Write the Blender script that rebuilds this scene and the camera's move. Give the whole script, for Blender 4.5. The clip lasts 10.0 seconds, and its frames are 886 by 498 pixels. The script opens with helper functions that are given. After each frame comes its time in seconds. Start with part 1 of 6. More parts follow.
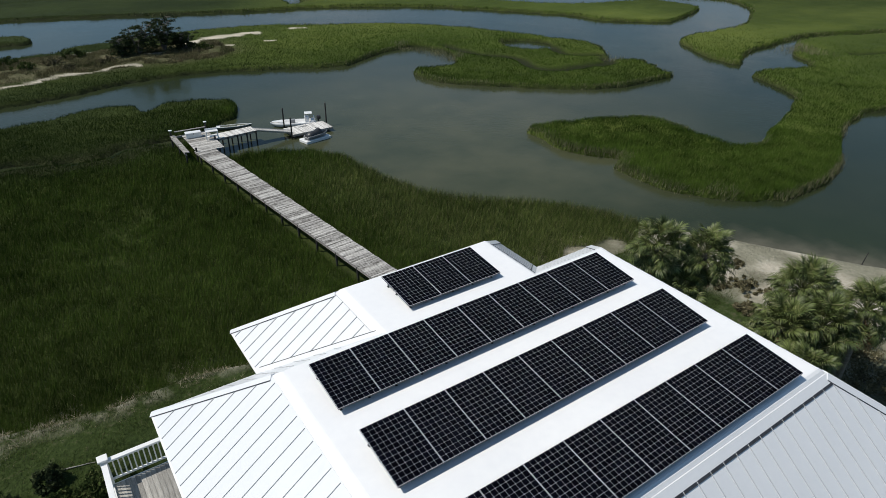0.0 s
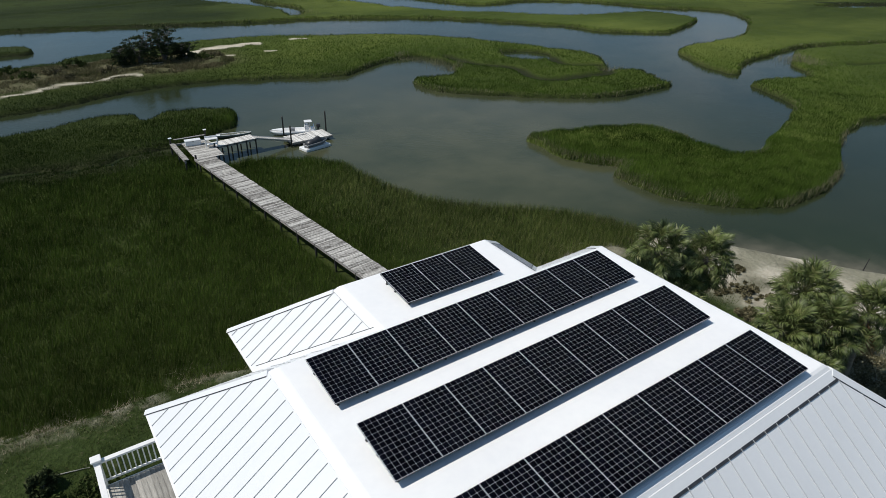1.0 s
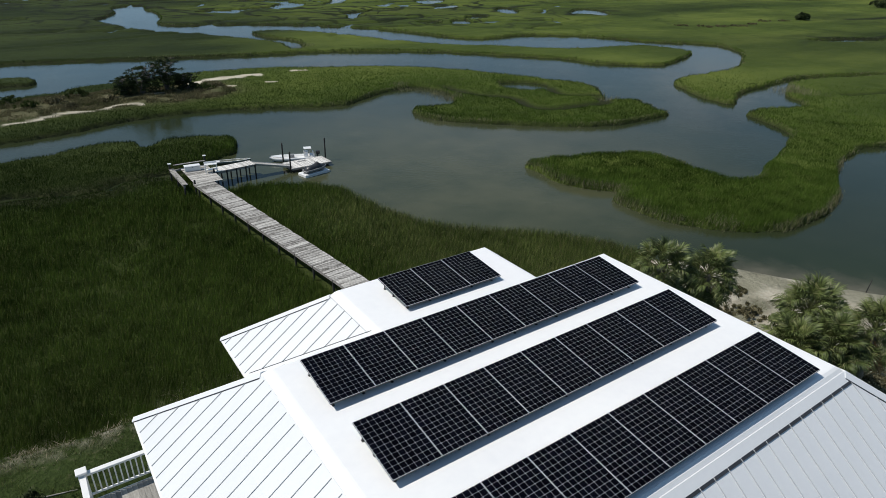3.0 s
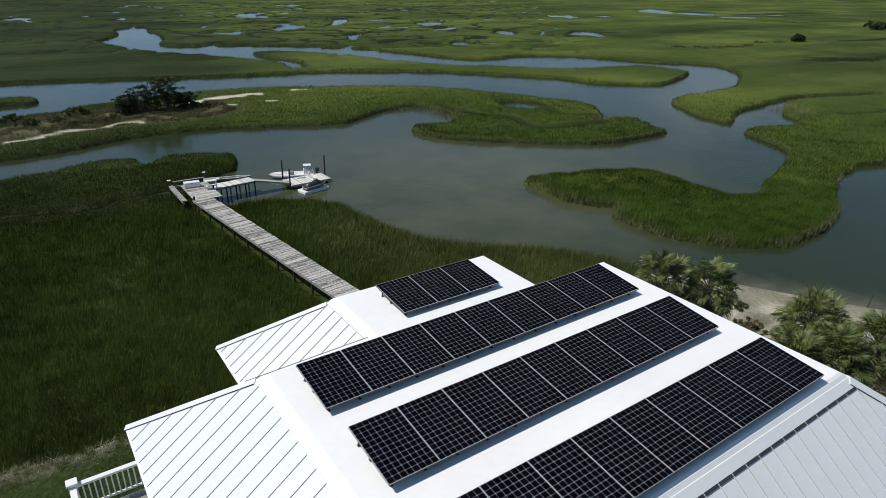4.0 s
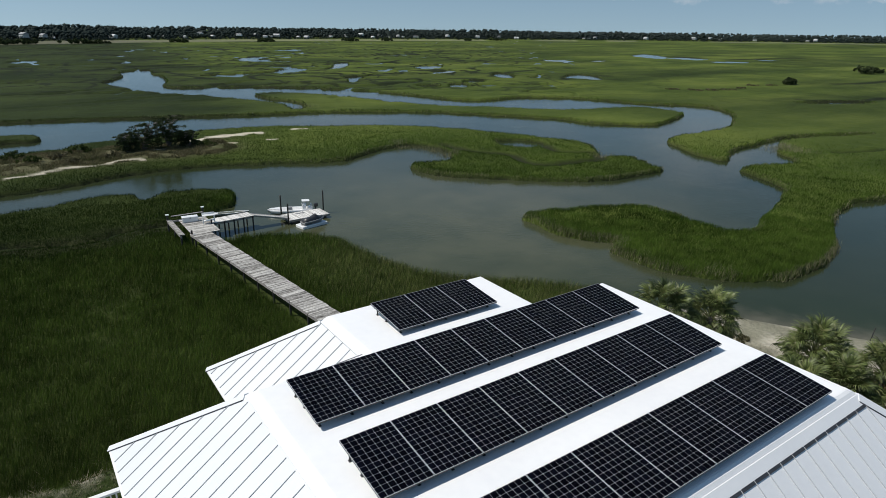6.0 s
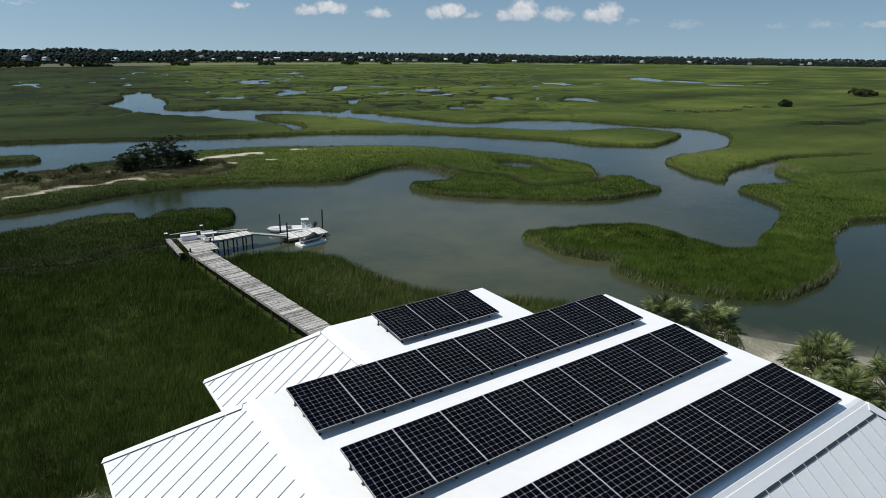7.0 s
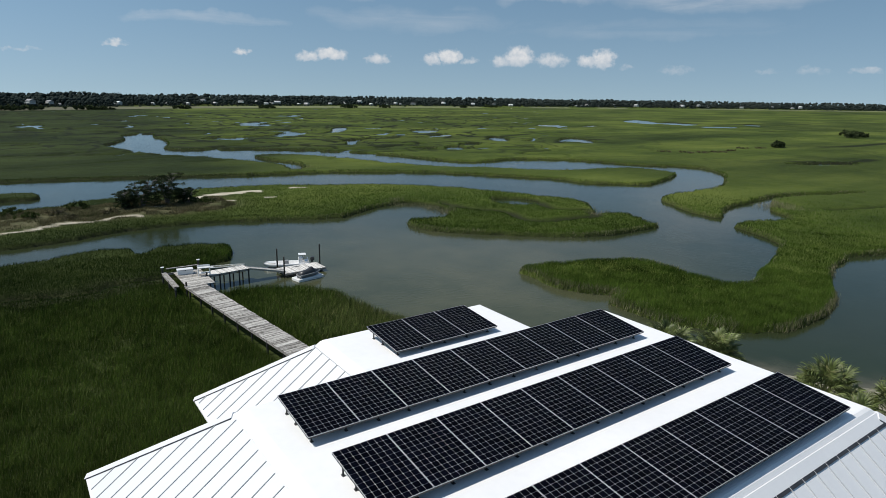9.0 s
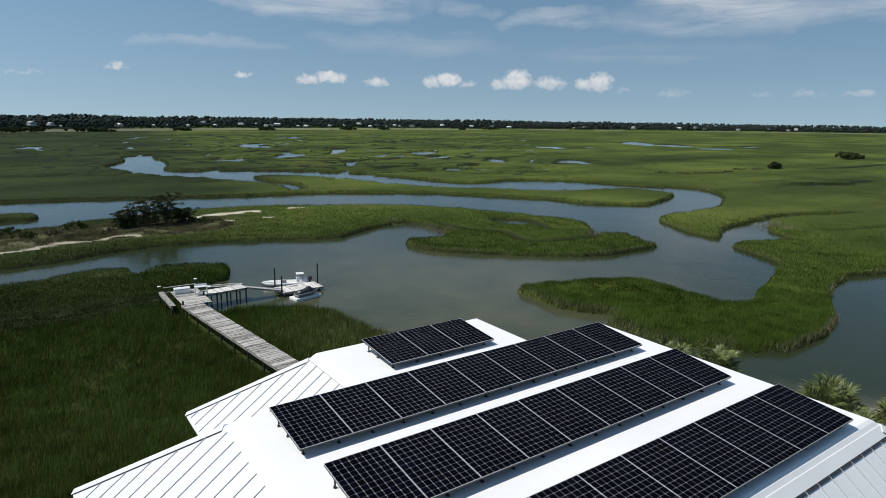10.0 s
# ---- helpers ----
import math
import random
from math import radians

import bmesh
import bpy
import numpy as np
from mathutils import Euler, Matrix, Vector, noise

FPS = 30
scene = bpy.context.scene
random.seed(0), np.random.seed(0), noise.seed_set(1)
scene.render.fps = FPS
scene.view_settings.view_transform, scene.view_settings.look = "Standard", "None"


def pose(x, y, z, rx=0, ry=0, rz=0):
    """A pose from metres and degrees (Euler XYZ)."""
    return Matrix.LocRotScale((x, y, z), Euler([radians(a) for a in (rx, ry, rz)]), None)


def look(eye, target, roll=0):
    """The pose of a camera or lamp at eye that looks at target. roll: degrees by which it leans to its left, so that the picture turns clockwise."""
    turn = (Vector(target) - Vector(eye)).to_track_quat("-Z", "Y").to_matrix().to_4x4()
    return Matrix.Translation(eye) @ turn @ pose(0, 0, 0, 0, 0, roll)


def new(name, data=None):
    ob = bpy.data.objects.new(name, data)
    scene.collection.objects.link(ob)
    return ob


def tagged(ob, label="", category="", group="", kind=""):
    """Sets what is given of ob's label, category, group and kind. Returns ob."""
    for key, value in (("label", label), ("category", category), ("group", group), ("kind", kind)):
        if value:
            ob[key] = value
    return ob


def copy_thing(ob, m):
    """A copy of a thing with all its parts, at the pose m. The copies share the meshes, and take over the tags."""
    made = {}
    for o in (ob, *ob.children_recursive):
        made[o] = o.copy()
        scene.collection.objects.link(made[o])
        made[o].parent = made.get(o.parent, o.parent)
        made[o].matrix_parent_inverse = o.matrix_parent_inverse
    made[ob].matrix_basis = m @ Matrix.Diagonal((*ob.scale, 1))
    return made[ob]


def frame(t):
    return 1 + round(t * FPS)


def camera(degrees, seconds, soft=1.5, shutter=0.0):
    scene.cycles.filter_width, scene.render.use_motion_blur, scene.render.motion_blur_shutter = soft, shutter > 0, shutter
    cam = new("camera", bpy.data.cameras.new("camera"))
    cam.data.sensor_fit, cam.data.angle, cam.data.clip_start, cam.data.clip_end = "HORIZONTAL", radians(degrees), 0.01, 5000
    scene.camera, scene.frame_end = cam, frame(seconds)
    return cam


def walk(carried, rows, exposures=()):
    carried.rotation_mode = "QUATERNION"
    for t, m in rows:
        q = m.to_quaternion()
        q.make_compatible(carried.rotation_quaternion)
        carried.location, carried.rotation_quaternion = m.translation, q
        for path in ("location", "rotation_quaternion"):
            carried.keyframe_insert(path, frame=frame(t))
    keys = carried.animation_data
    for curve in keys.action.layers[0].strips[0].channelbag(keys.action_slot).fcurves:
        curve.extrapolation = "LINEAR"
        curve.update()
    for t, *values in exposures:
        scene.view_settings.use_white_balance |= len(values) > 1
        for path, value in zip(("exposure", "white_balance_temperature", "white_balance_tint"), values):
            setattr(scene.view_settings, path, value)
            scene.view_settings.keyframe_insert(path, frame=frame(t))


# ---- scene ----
cam = camera(71.0, 10.0, soft=0.55)
PATH = [
    (0, (-3.938, -11.048, 24.091), (-2.943, -9.624, 23.101), 0.9),
    (0.5, (-3.937, -11.075, 23.853), (-2.937, -9.642, 22.879), 0.9),
    (1, (-3.947, -11.097, 23.627), (-2.941, -9.658, 22.67), 0.9),
    (1.5, (-3.958, -11.131, 23.402), (-2.946, -9.683, 22.463), 0.9),
    (2, (-3.964, -11.128, 23.175), (-2.945, -9.671, 22.259), 0.9),
    (2.5, (-3.986, -11.139, 22.957), (-2.959, -9.672, 22.067), 0.9),
    (4, (-3.965, -11.193, 22.341), (-2.914, -9.694, 21.537), 0.9),
    (4.5, (-3.939, -11.235, 22.177), (-2.881, -9.725, 21.403), 0.9),
    (5, (-3.912, -11.254, 21.992), (-2.845, -9.735, 21.248), 1.0),
    (5.5, (-3.894, -11.256, 21.812), (-2.82, -9.727, 21.098), 1.0),
    (7, (-3.944, -11.155, 21.282), (-2.847, -9.6, 20.665), 1.0),
    (7.5, (-3.953, -11.156, 21.035), (-2.85, -9.594, 20.451), 1.0),
    (8, (-3.954, -11.17, 20.819), (-2.844, -9.601, 20.267), 1.0),
    (8.5, (-3.949, -11.181, 20.653), (-2.833, -9.606, 20.131), 1.0),
    (9, (-3.928, -11.199, 20.481), (-2.806, -9.617, 19.992), 1.0),
    (9.5, (-3.855, -11.197, 20.344), (-2.728, -9.61, 19.888), 1.0),
    (10, (-3.827, -11.19, 20.209), (-2.694, -9.597, 19.787), 1.0),
]
walk(cam, [(t, look(e, a, r)) for t, e, a, r in PATH], [(0, 0.02), (4, 0.04), (7, 0.10), (10, 0.14)])


# ---- world, sun ----
SUN = Vector((-0.50, 0.26, 0.83)).normalized()
SUN_EL = math.asin(SUN.z)
SKY_STRENGTH = 0.094


# heaped clouds low over the far shore: azimuth, elevation of the middle, half width, half height (degrees), whiteness
CLOUDS = [(17.9, 2.95, 0.75, 0.4, 0.75), (23.4, 2.75, 1.2, 0.6, 0.9), (25.3, 2.95, 1.4, 0.75, 1.0), (29.4, 2.65, 1.2, 0.6, 0.8), (34.0, 2.7, 0.9, 0.75, 0.85), (35.6, 2.9, 1.2, 0.9, 1.0),
          (37.5, 2.6, 0.9, 0.4, 0.6), (40.2, 2.6, 1.0, 0.7, 0.8), (41.7, 2.9, 1.5, 1.15, 1.0), (44.6, 2.7, 1.6, 0.9, 0.7), (47.6, 2.7, 1.1, 0.8, 0.8), (48.9, 2.75, 1.2, 1.1, 1.0), (50.8, 2.3, 0.8, 0.4, 0.5),
          (54.9, 2.0, 1.6, 0.6, 0.6), (61.7, 1.95, 1.2, 0.28, 0.5), (64.7, 2.0, 1.5, 0.45, 0.5), (68.4, 2.05, 1.2, 0.28, 0.75), (8.3, 3.3, 1.0, 0.34, 0.65), (2.0, 2.6, 1.8, 0.22, 0.4)]
# thin high cloud: azimuth, elevation, half width, half height, whiteness
VEILS = [(24, 9.7, 10.5, 1.5, 0.75), (27, 9.0, 6.0, 1.3, 0.5), (15, 5.4, 6.0, 0.5, 0.5), (57, 9.6, 5.0, 2.2, 0.8), (62, 8.4, 13, 1.7, 0.6), (46, 8.2, 5.0, 0.8, 0.55), (33, 6.2, 9.0, 1.0, 0.28), (37, 8.9, 3.0, 0.6, 0.4),
         (52, 5.4, 12, 0.9, 0.18), (-6, 13, 14, 2.4, 0.6), (40, 15, 22, 3.0, 0.6), (95, 11, 16, 3.0, 0.6)]


def build_world():
    w = bpy.data.worlds.new("sky")
    scene.world = w
    w.use_nodes = True
    nt = w.node_tree
    nt.nodes.clear()
    link = nt.links.new
    out = nt.nodes.new("ShaderNodeOutputWorld")
    bg = nt.nodes.new("ShaderNodeBackground")
    sky = nt.nodes.new("ShaderNodeTexSky")
    sky.sky_type = "NISHITA"
    sky.sun_disc = False
    sky.sun_elevation = SUN_EL
    sky.sun_rotation = math.atan2(SUN.x, SUN.y)
    sky.altitude = 20
    sky.air_density = 1.05
    sky.dust_density = 0.25
    sky.ozone_density = 1.9
    bg.inputs["Strength"].default_value = SKY_STRENGTH
    tc = nt.nodes.new("ShaderNodeTexCoord")
    sep = nt.nodes.new("ShaderNodeSeparateXYZ")
    link(tc.outputs["Generated"], sep.inputs[0])
    comb = nt.nodes.new("ShaderNodeCombineXYZ")
    link(sep.outputs[0], comb.inputs[0])
    link(sep.outputs[1], comb.inputs[1])
    # the hazy band at the horizon lies behind the far shore
    link(maths(nt, "MAXIMUM", maths(nt, "MULTIPLY_ADD", sep.outputs[2], 0.95, 0.165), 0.09), comb.inputs[2])
    link(comb.outputs[0], sky.inputs[0])
    az = maths(nt, "MULTIPLY", maths(nt, "ARCTAN2", sep.outputs[0], sep.outputs[1]), 57.2958)
    el = maths(nt, "MULTIPLY", maths(nt, "ARCSINE", sep.outputs[2]), 57.2958)
    ang = nt.nodes.new("ShaderNodeCombineXYZ")
    link(az, ang.inputs[0])
    link(el, ang.inputs[1])

    def offset(scale, detail, wide, tall):
        wn = nt.nodes.new("ShaderNodeTexNoise")
        wn.inputs["Scale"].default_value = scale
        wn.inputs["Detail"].default_value = detail
        link(ang.outputs[0], wn.inputs["Vector"])
        wsep = nt.nodes.new("ShaderNodeSeparateColor")
        link(wn.outputs["Color"], wsep.inputs[0])
        return (maths(nt, "ADD", az, maths(nt, "MULTIPLY_ADD", wsep.outputs[0], wide, -wide / 2)),
                maths(nt, "ADD", el, maths(nt, "MULTIPLY_ADD", wsep.outputs[1], tall, -tall / 2)))

    def blobs(items, az2, el2, flat):
        total = None
        for a0, e0, wd, ht, white in items:
            du = maths(nt, "MULTIPLY_ADD", az2, 1 / wd, -a0 / wd)
            dv = maths(nt, "MULTIPLY_ADD", el2, 1 / ht, -e0 / ht)
            dv = maths(nt, "MINIMUM", dv, maths(nt, "MULTIPLY", dv, flat))
            d = maths(nt, "ADD", maths(nt, "MULTIPLY", du, du), maths(nt, "MULTIPLY", dv, dv))
            f = maths(nt, "MULTIPLY", maths(nt, "MAXIMUM", maths(nt, "SUBTRACT", 1.35, d), 0.0), white)
            total = f if total is None else maths(nt, "MAXIMUM", total, f)
        return total

    heap = blobs(CLOUDS, *offset(1.3, 7, 1.5, 0.9), 1.7)
    puff = noise_tex(nt, ang.outputs[0], 2.3, 6, 0.55)
    dens = maths(nt, "MULTIPLY", maths(nt, "MULTIPLY_ADD", puff, 1.7, maths(nt, "MULTIPLY_ADD", heap, 0.85, -0.85)), maths(nt, "MINIMUM", maths(nt, "MULTIPLY", heap, 3.0), 1.0))
    cum = ramp(nt, dens, [(0.10, (0, 0, 0)), (0.38, (0.36, 0.36, 0.36)), (0.62, (0.74, 0.74, 0.74)), (0.95, (0.92, 0.92, 0.92))])
    # the bases dissolve in the haze
    cum = maths(nt, "MULTIPLY", cum, maths(nt, "MINIMUM", maths(nt, "MULTIPLY", heap, 1.05), 1.0))
    cum = maths(nt, "MULTIPLY", cum, ramp(nt, maths(nt, "MULTIPLY", el, 0.1), [(0.14, (0.15, 0.15, 0.15)), (0.29, (1, 1, 1))]))
    # thin high cloud, drawn out in streaks
    st = nt.nodes.new("ShaderNodeMapping")
    st.inputs["Scale"].default_value = (0.12, 0.75, 1)
    st.inputs["Rotation"].default_value = (0, 0, radians(-6))
    link(ang.outputs[0], st.inputs[0])
    streak = noise_tex(nt, st.outputs[0], 1.0, 7, 0.6, 0.6)
    thin = maths(nt, "MULTIPLY", blobs(VEILS, *offset(0.22, 5, 10.0, 3.0), 1.0), maths(nt, "MULTIPLY_ADD", streak, 2.6, -0.7))
    veil = ramp(nt, thin, [(0.02, (0, 0, 0)), (0.4, (0.22, 0.22, 0.22)), (1.0, (0.6, 0.6, 0.6))])
    cloud = nt.nodes.new("ShaderNodeBackground")
    shade = ramp(nt, maths(nt, "ADD", maths(nt, "MULTIPLY", noise_tex(nt, ang.outputs[0], 1.6, 5), 0.6), maths(nt, "MULTIPLY", el, 0.11)),
                 [(0.46, (0.50, 0.56, 0.63)), (0.72, (0.76, 0.765, 0.775))])
    link(shade, cloud.inputs[0])
    cloud.inputs[1].default_value = 0.9
    ms = nt.nodes.new("ShaderNodeMixShader")
    link(maths(nt, "MAXIMUM", cum, veil), ms.inputs[0])
    # sea haze: paler and greyer towards the horizon
    tint = ramp(nt, maths(nt, "MULTIPLY", el, 0.1), [(0.0, (1.05, 1.01, 0.90)), (0.9, (0.95, 1.03, 0.945))])
    link(mix(nt, 1.0, sky.outputs[0], tint, "MULTIPLY"), bg.inputs["Color"])
    link(bg.outputs[0], ms.inputs[1])
    link(cloud.outputs[0], ms.inputs[2])
    link(ms.outputs[0], out.inputs[0])


sun_data = bpy.data.lights.new("sun", "SUN")
sun_data.energy = 3.75
sun_data.angle = radians(0.53)
sun_data.color = (1.0, 0.95, 0.87)
sun = new("sun", sun_data)
sun.matrix_world = look(SUN * 200, (0, 0, 0))

# ---- materials ----


def ramp(nt, fac, stops):
    r = nt.nodes.new("ShaderNodeValToRGB")
    el = r.color_ramp.elements
    el[0].position, el[0].color = stops[0][0], (*stops[0][1], 1)
    el[1].position, el[1].color = stops[-1][0], (*stops[-1][1], 1)
    for p, c in stops[1:-1]:
        e = el.new(p)
        e.color = (*c, 1)
    nt.links.new(fac, r.inputs[0])
    return r.outputs[0]


def noise_tex(nt, co, scale, detail=4.0, rough=0.55, distort=0.0):
    n = nt.nodes.new("ShaderNodeTexNoise")
    n.inputs["Scale"].default_value = scale
    n.inputs["Detail"].default_value = detail
    n.inputs["Roughness"].default_value = rough
    n.inputs["Distortion"].default_value = distort
    nt.links.new(co, n.inputs["Vector"])
    return n.outputs["Fac"]


def coords(nt, scale=(1, 1, 1), which="Object"):
    tc = nt.nodes.new("ShaderNodeTexCoord")
    mp = nt.nodes.new("ShaderNodeMapping")
    mp.inputs["Scale"].default_value = scale
    nt.links.new(tc.outputs[which], mp.inputs[0])
    return mp.outputs[0]


def world_co(nt, scale=(1, 1, 1)):
    g = nt.nodes.new("ShaderNodeNewGeometry")
    mp = nt.nodes.new("ShaderNodeMapping")
    mp.inputs["Scale"].default_value = scale
    nt.links.new(g.outputs["Position"], mp.inputs[0])
    return mp.outputs[0]


def mix(nt, fac, a, b, kind="MIX"):
    m = nt.nodes.new("ShaderNodeMix")
    m.data_type = "RGBA"
    m.blend_type = kind
    for key, v in ((0, fac), (6, a), (7, b)):
        if isinstance(v, bpy.types.NodeSocket):
            nt.links.new(v, m.inputs[key])
        elif isinstance(v, tuple):
            m.inputs[key].default_value = (*v, 1)
        else:
            m.inputs[key].default_value = v
    return m.outputs[2]


def maths(nt, op, a, b=0.0, c=0.0):
    m = nt.nodes.new("ShaderNodeMath")
    m.operation = op
    for i, v in enumerate((a, b, c)):
        if isinstance(v, bpy.types.NodeSocket):
            nt.links.new(v, m.inputs[i])
        else:
            m.inputs[i].default_value = v
    return m.outputs[0]


def bump(nt, height, strength, distance, bsdf):
    b = nt.nodes.new("ShaderNodeBump")
    b.inputs["Strength"].default_value = strength
    b.inputs["Distance"].default_value = distance
    nt.links.new(height, b.inputs["Height"])
    nt.links.new(b.outputs[0], bsdf.inputs["Normal"])


def material(name, rough=0.6, metal=0.0, spec=0.5):
    m = bpy.data.materials.new(name)
    m.use_nodes = True
    nt = m.node_tree
    b = nt.nodes["Principled BSDF"]
    b.inputs["Roughness"].default_value = rough
    b.inputs["Metallic"].default_value = metal
    b.inputs["Specular IOR Level"].default_value = spec
    return m, nt, b


def plain(name, a, b2, scale=3.0, rough=0.5, metal=0.0, bump_s=0.0, stretch=(1, 1, 1), per_object=0.0, spec=0.5):
    """Two tones mixed by noise at two scales, with fine relief."""
    m, nt, b = material(name, rough, metal, spec)
    co = coords(nt, stretch)
    n1 = noise_tex(nt, co, scale, 5)
    n2 = noise_tex(nt, co, scale * 9, 3)
    f = maths(nt, "ADD", maths(nt, "MULTIPLY", n1, 0.65), maths(nt, "MULTIPLY", n2, 0.35))
    col = ramp(nt, f, [(0.32, a), (0.68, b2)])
    if per_object:
        oi = nt.nodes.new("ShaderNodeObjectInfo")
        v = maths(nt, "MULTIPLY_ADD", oi.outputs["Random"], 2 * per_object, 1 - per_object)
        hsv = nt.nodes.new("ShaderNodeHueSaturation")
        nt.links.new(col, hsv.inputs["Color"])
        nt.links.new(v, hsv.inputs["Value"])
        col = hsv.outputs[0]
    nt.links.new(col, b.inputs["Base Color"])
    if bump_s:
        bump(nt, n2, bump_s, 0.02, b)
    return m


def leaf_material(name, dark, light, scale, tip=None, back=0.35, scale2=0.03, gloss=0.0, vary=0.85):
    """Leaves: diffuse and translucent, hue varying by place at two scales and leaf by leaf."""
    m = bpy.data.materials.new(name)
    m.use_nodes = True
    nt = m.node_tree
    nt.nodes.clear()
    out = nt.nodes.new("ShaderNodeOutputMaterial")
    co = world_co(nt)
    n1 = noise_tex(nt, co, scale, 4)
    n2 = noise_tex(nt, co, scale2, 4)
    f = maths(nt, "ADD", maths(nt, "MULTIPLY", n1, 0.5), maths(nt, "MULTIPLY", n2, 0.5))
    col = ramp(nt, f, [(0.36, dark), (0.64, light)])
    if tip:
        rp = nt.nodes.new("ShaderNodeNewGeometry")
        fac = ramp(nt, rp.outputs["Random Per Island"], [(0.72, (0, 0, 0)), (0.98, (0.75, 0.75, 0.75))])
        col = mix(nt, fac, col, tip)
    ri = nt.nodes.new("ShaderNodeNewGeometry")
    hsv = nt.nodes.new("ShaderNodeHueSaturation")
    nt.links.new(col, hsv.inputs["Color"])
    nt.links.new(maths(nt, "MULTIPLY_ADD", maths(nt, "FRACT", maths(nt, "MULTIPLY", ri.outputs["Random Per Island"], 7.31)), vary, 1 - vary / 2), hsv.inputs["Value"])
    col = hsv.outputs[0]
    d = nt.nodes.new("ShaderNodeBsdfDiffuse")
    t = nt.nodes.new("ShaderNodeBsdfTranslucent")
    ms = nt.nodes.new("ShaderNodeMixShader")
    ms.inputs[0].default_value = back
    nt.links.new(col, d.inputs[0])
    nt.links.new(col, t.inputs[0])
    nt.links.new(d.outputs[0], ms.inputs[1])
    nt.links.new(t.outputs[0], ms.inputs[2])
    shader = ms.outputs[0]
    if gloss:
        g = nt.nodes.new("ShaderNodeBsdfGlossy")
        g.inputs["Roughness"].default_value = 0.5
        mg = nt.nodes.new("ShaderNodeMixShader")
        mg.inputs[0].default_value = gloss
        nt.links.new(shader, mg.inputs[1])
        nt.links.new(g.outputs[0], mg.inputs[2])
        shader = mg.outputs[0]
    nt.links.new(shader, out.inputs[0])
    return m


build_world()

M_ROOF = plain("white_roof_metal", (0.70, 0.72, 0.74), (0.75, 0.765, 0.78), 0.8, 0.4, bump_s=0.03)
M_DECKROOF = plain("white_roof_membrane", (0.79, 0.80, 0.815), (0.86, 0.865, 0.865), 0.55, 0.55, bump_s=0.05)
# seams are white metal too; darker grey here paints in their shaded sides
M_SEAM = plain("shaded_seam_metal", (0.42, 0.435, 0.45), (0.50, 0.51, 0.52), 2, 0.4)
# near black, so that the strips also stand for the shadow gap under caps
M_GAP = plain("shadow_gap_closure", (0.02, 0.022, 0.028), (0.045, 0.05, 0.06), 6, 0.7)
M_SIDING = plain("painted_siding", (0.70, 0.72, 0.72), (0.78, 0.79, 0.78), 1.0, 0.6)
M_WHITE = plain("white_paint", (0.74, 0.75, 0.74), (0.83, 0.83, 0.81), 2.5, 0.45)
M_FRAME = plain("anodised_frame", (0.42, 0.43, 0.45), (0.52, 0.53, 0.55), 5, 0.4, 0.3)
M_SHEET = plain("white_backsheet", (0.46, 0.47, 0.49), (0.56, 0.57, 0.59), 5, 0.4, spec=0.1)
M_UNDER = plain("panel_underside", (0.07, 0.07, 0.075), (0.11, 0.11, 0.115), 4, 0.6)
M_CELL = plain("solar_cell", (0.0018, 0.0022, 0.0045), (0.0032, 0.004, 0.0085), 3, 0.3, per_object=0.4, spec=0.006)
M_BLACK = plain("black_rack_metal", (0.018, 0.019, 0.02), (0.04, 0.04, 0.045), 6, 0.5)
M_RAIL = plain("aluminium_rail", (0.40, 0.41, 0.43), (0.52, 0.53, 0.55), 6, 0.4, 0.8)


def plank_material(name, dark, light, along):
    """Weathered boards: grain along the board, knots and stains by place, tone board by board."""
    m, nt, b = material(name, 0.85, 0, 0.3)
    grain = noise_tex(nt, world_co(nt, along), 1.0, 5, 0.65)
    stain = noise_tex(nt, world_co(nt), 5.5, 4, 0.7)
    oi = nt.nodes.new("ShaderNodeObjectInfo")
    f = maths(nt, "ADD", maths(nt, "MULTIPLY", grain, 0.55), maths(nt, "MULTIPLY", stain, 0.45))
    f = maths(nt, "ADD", f, maths(nt, "MULTIPLY_ADD", oi.outputs["Random"], 0.26, -0.13))
    nt.links.new(ramp(nt, f, [(0.34, dark), (0.5, tuple(0.45 * p + 0.55 * q for p, q in zip(dark, light))), (0.66, light)]), b.inputs["Base Color"])
    bump(nt, grain, 0.4, 0.02, b)
    return m


M_PLANK = plank_material("weathered_plank", (0.10, 0.092, 0.08), (0.62, 0.60, 0.56), (1.2, 9, 4))
M_BEAM = plain("weathered_beam", (0.20, 0.185, 0.165), (0.36, 0.34, 0.31), 2.0, 0.85, bump_s=0.3)
M_PILE = plain("wet_piling", (0.012, 0.012, 0.011), (0.05, 0.046, 0.040), 3.0, 0.75, bump_s=0.4, stretch=(1, 1, 0.3))
M_PORCH = plain("porch_board", (0.20, 0.19, 0.172), (0.44, 0.425, 0.39), 2.0, 0.8, stretch=(6, 1, 1), per_object=0.3, bump_s=0.2)
M_GEL = plain("white_gelcoat", (0.74, 0.75, 0.75), (0.82, 0.82, 0.81), 2.0, 0.25)
M_GREYPLASTIC = plain("grey_plastic", (0.16, 0.165, 0.17), (0.26, 0.265, 0.27), 3.0, 0.5)
M_DARKPLASTIC = plain("dark_plastic", (0.02, 0.021, 0.023), (0.05, 0.052, 0.056), 3.0, 0.4)

# ---- building helpers ----


def mesh_of(name, bm, mat=None, smooth=False):
    me = bpy.data.meshes.new(name)
    bm.normal_update()
    bm.to_mesh(me)
    bm.free()
    if mat:
        me.materials.append(mat)
    if smooth:
        me.polygons.foreach_set("use_smooth", [True] * len(me.polygons))
    return me


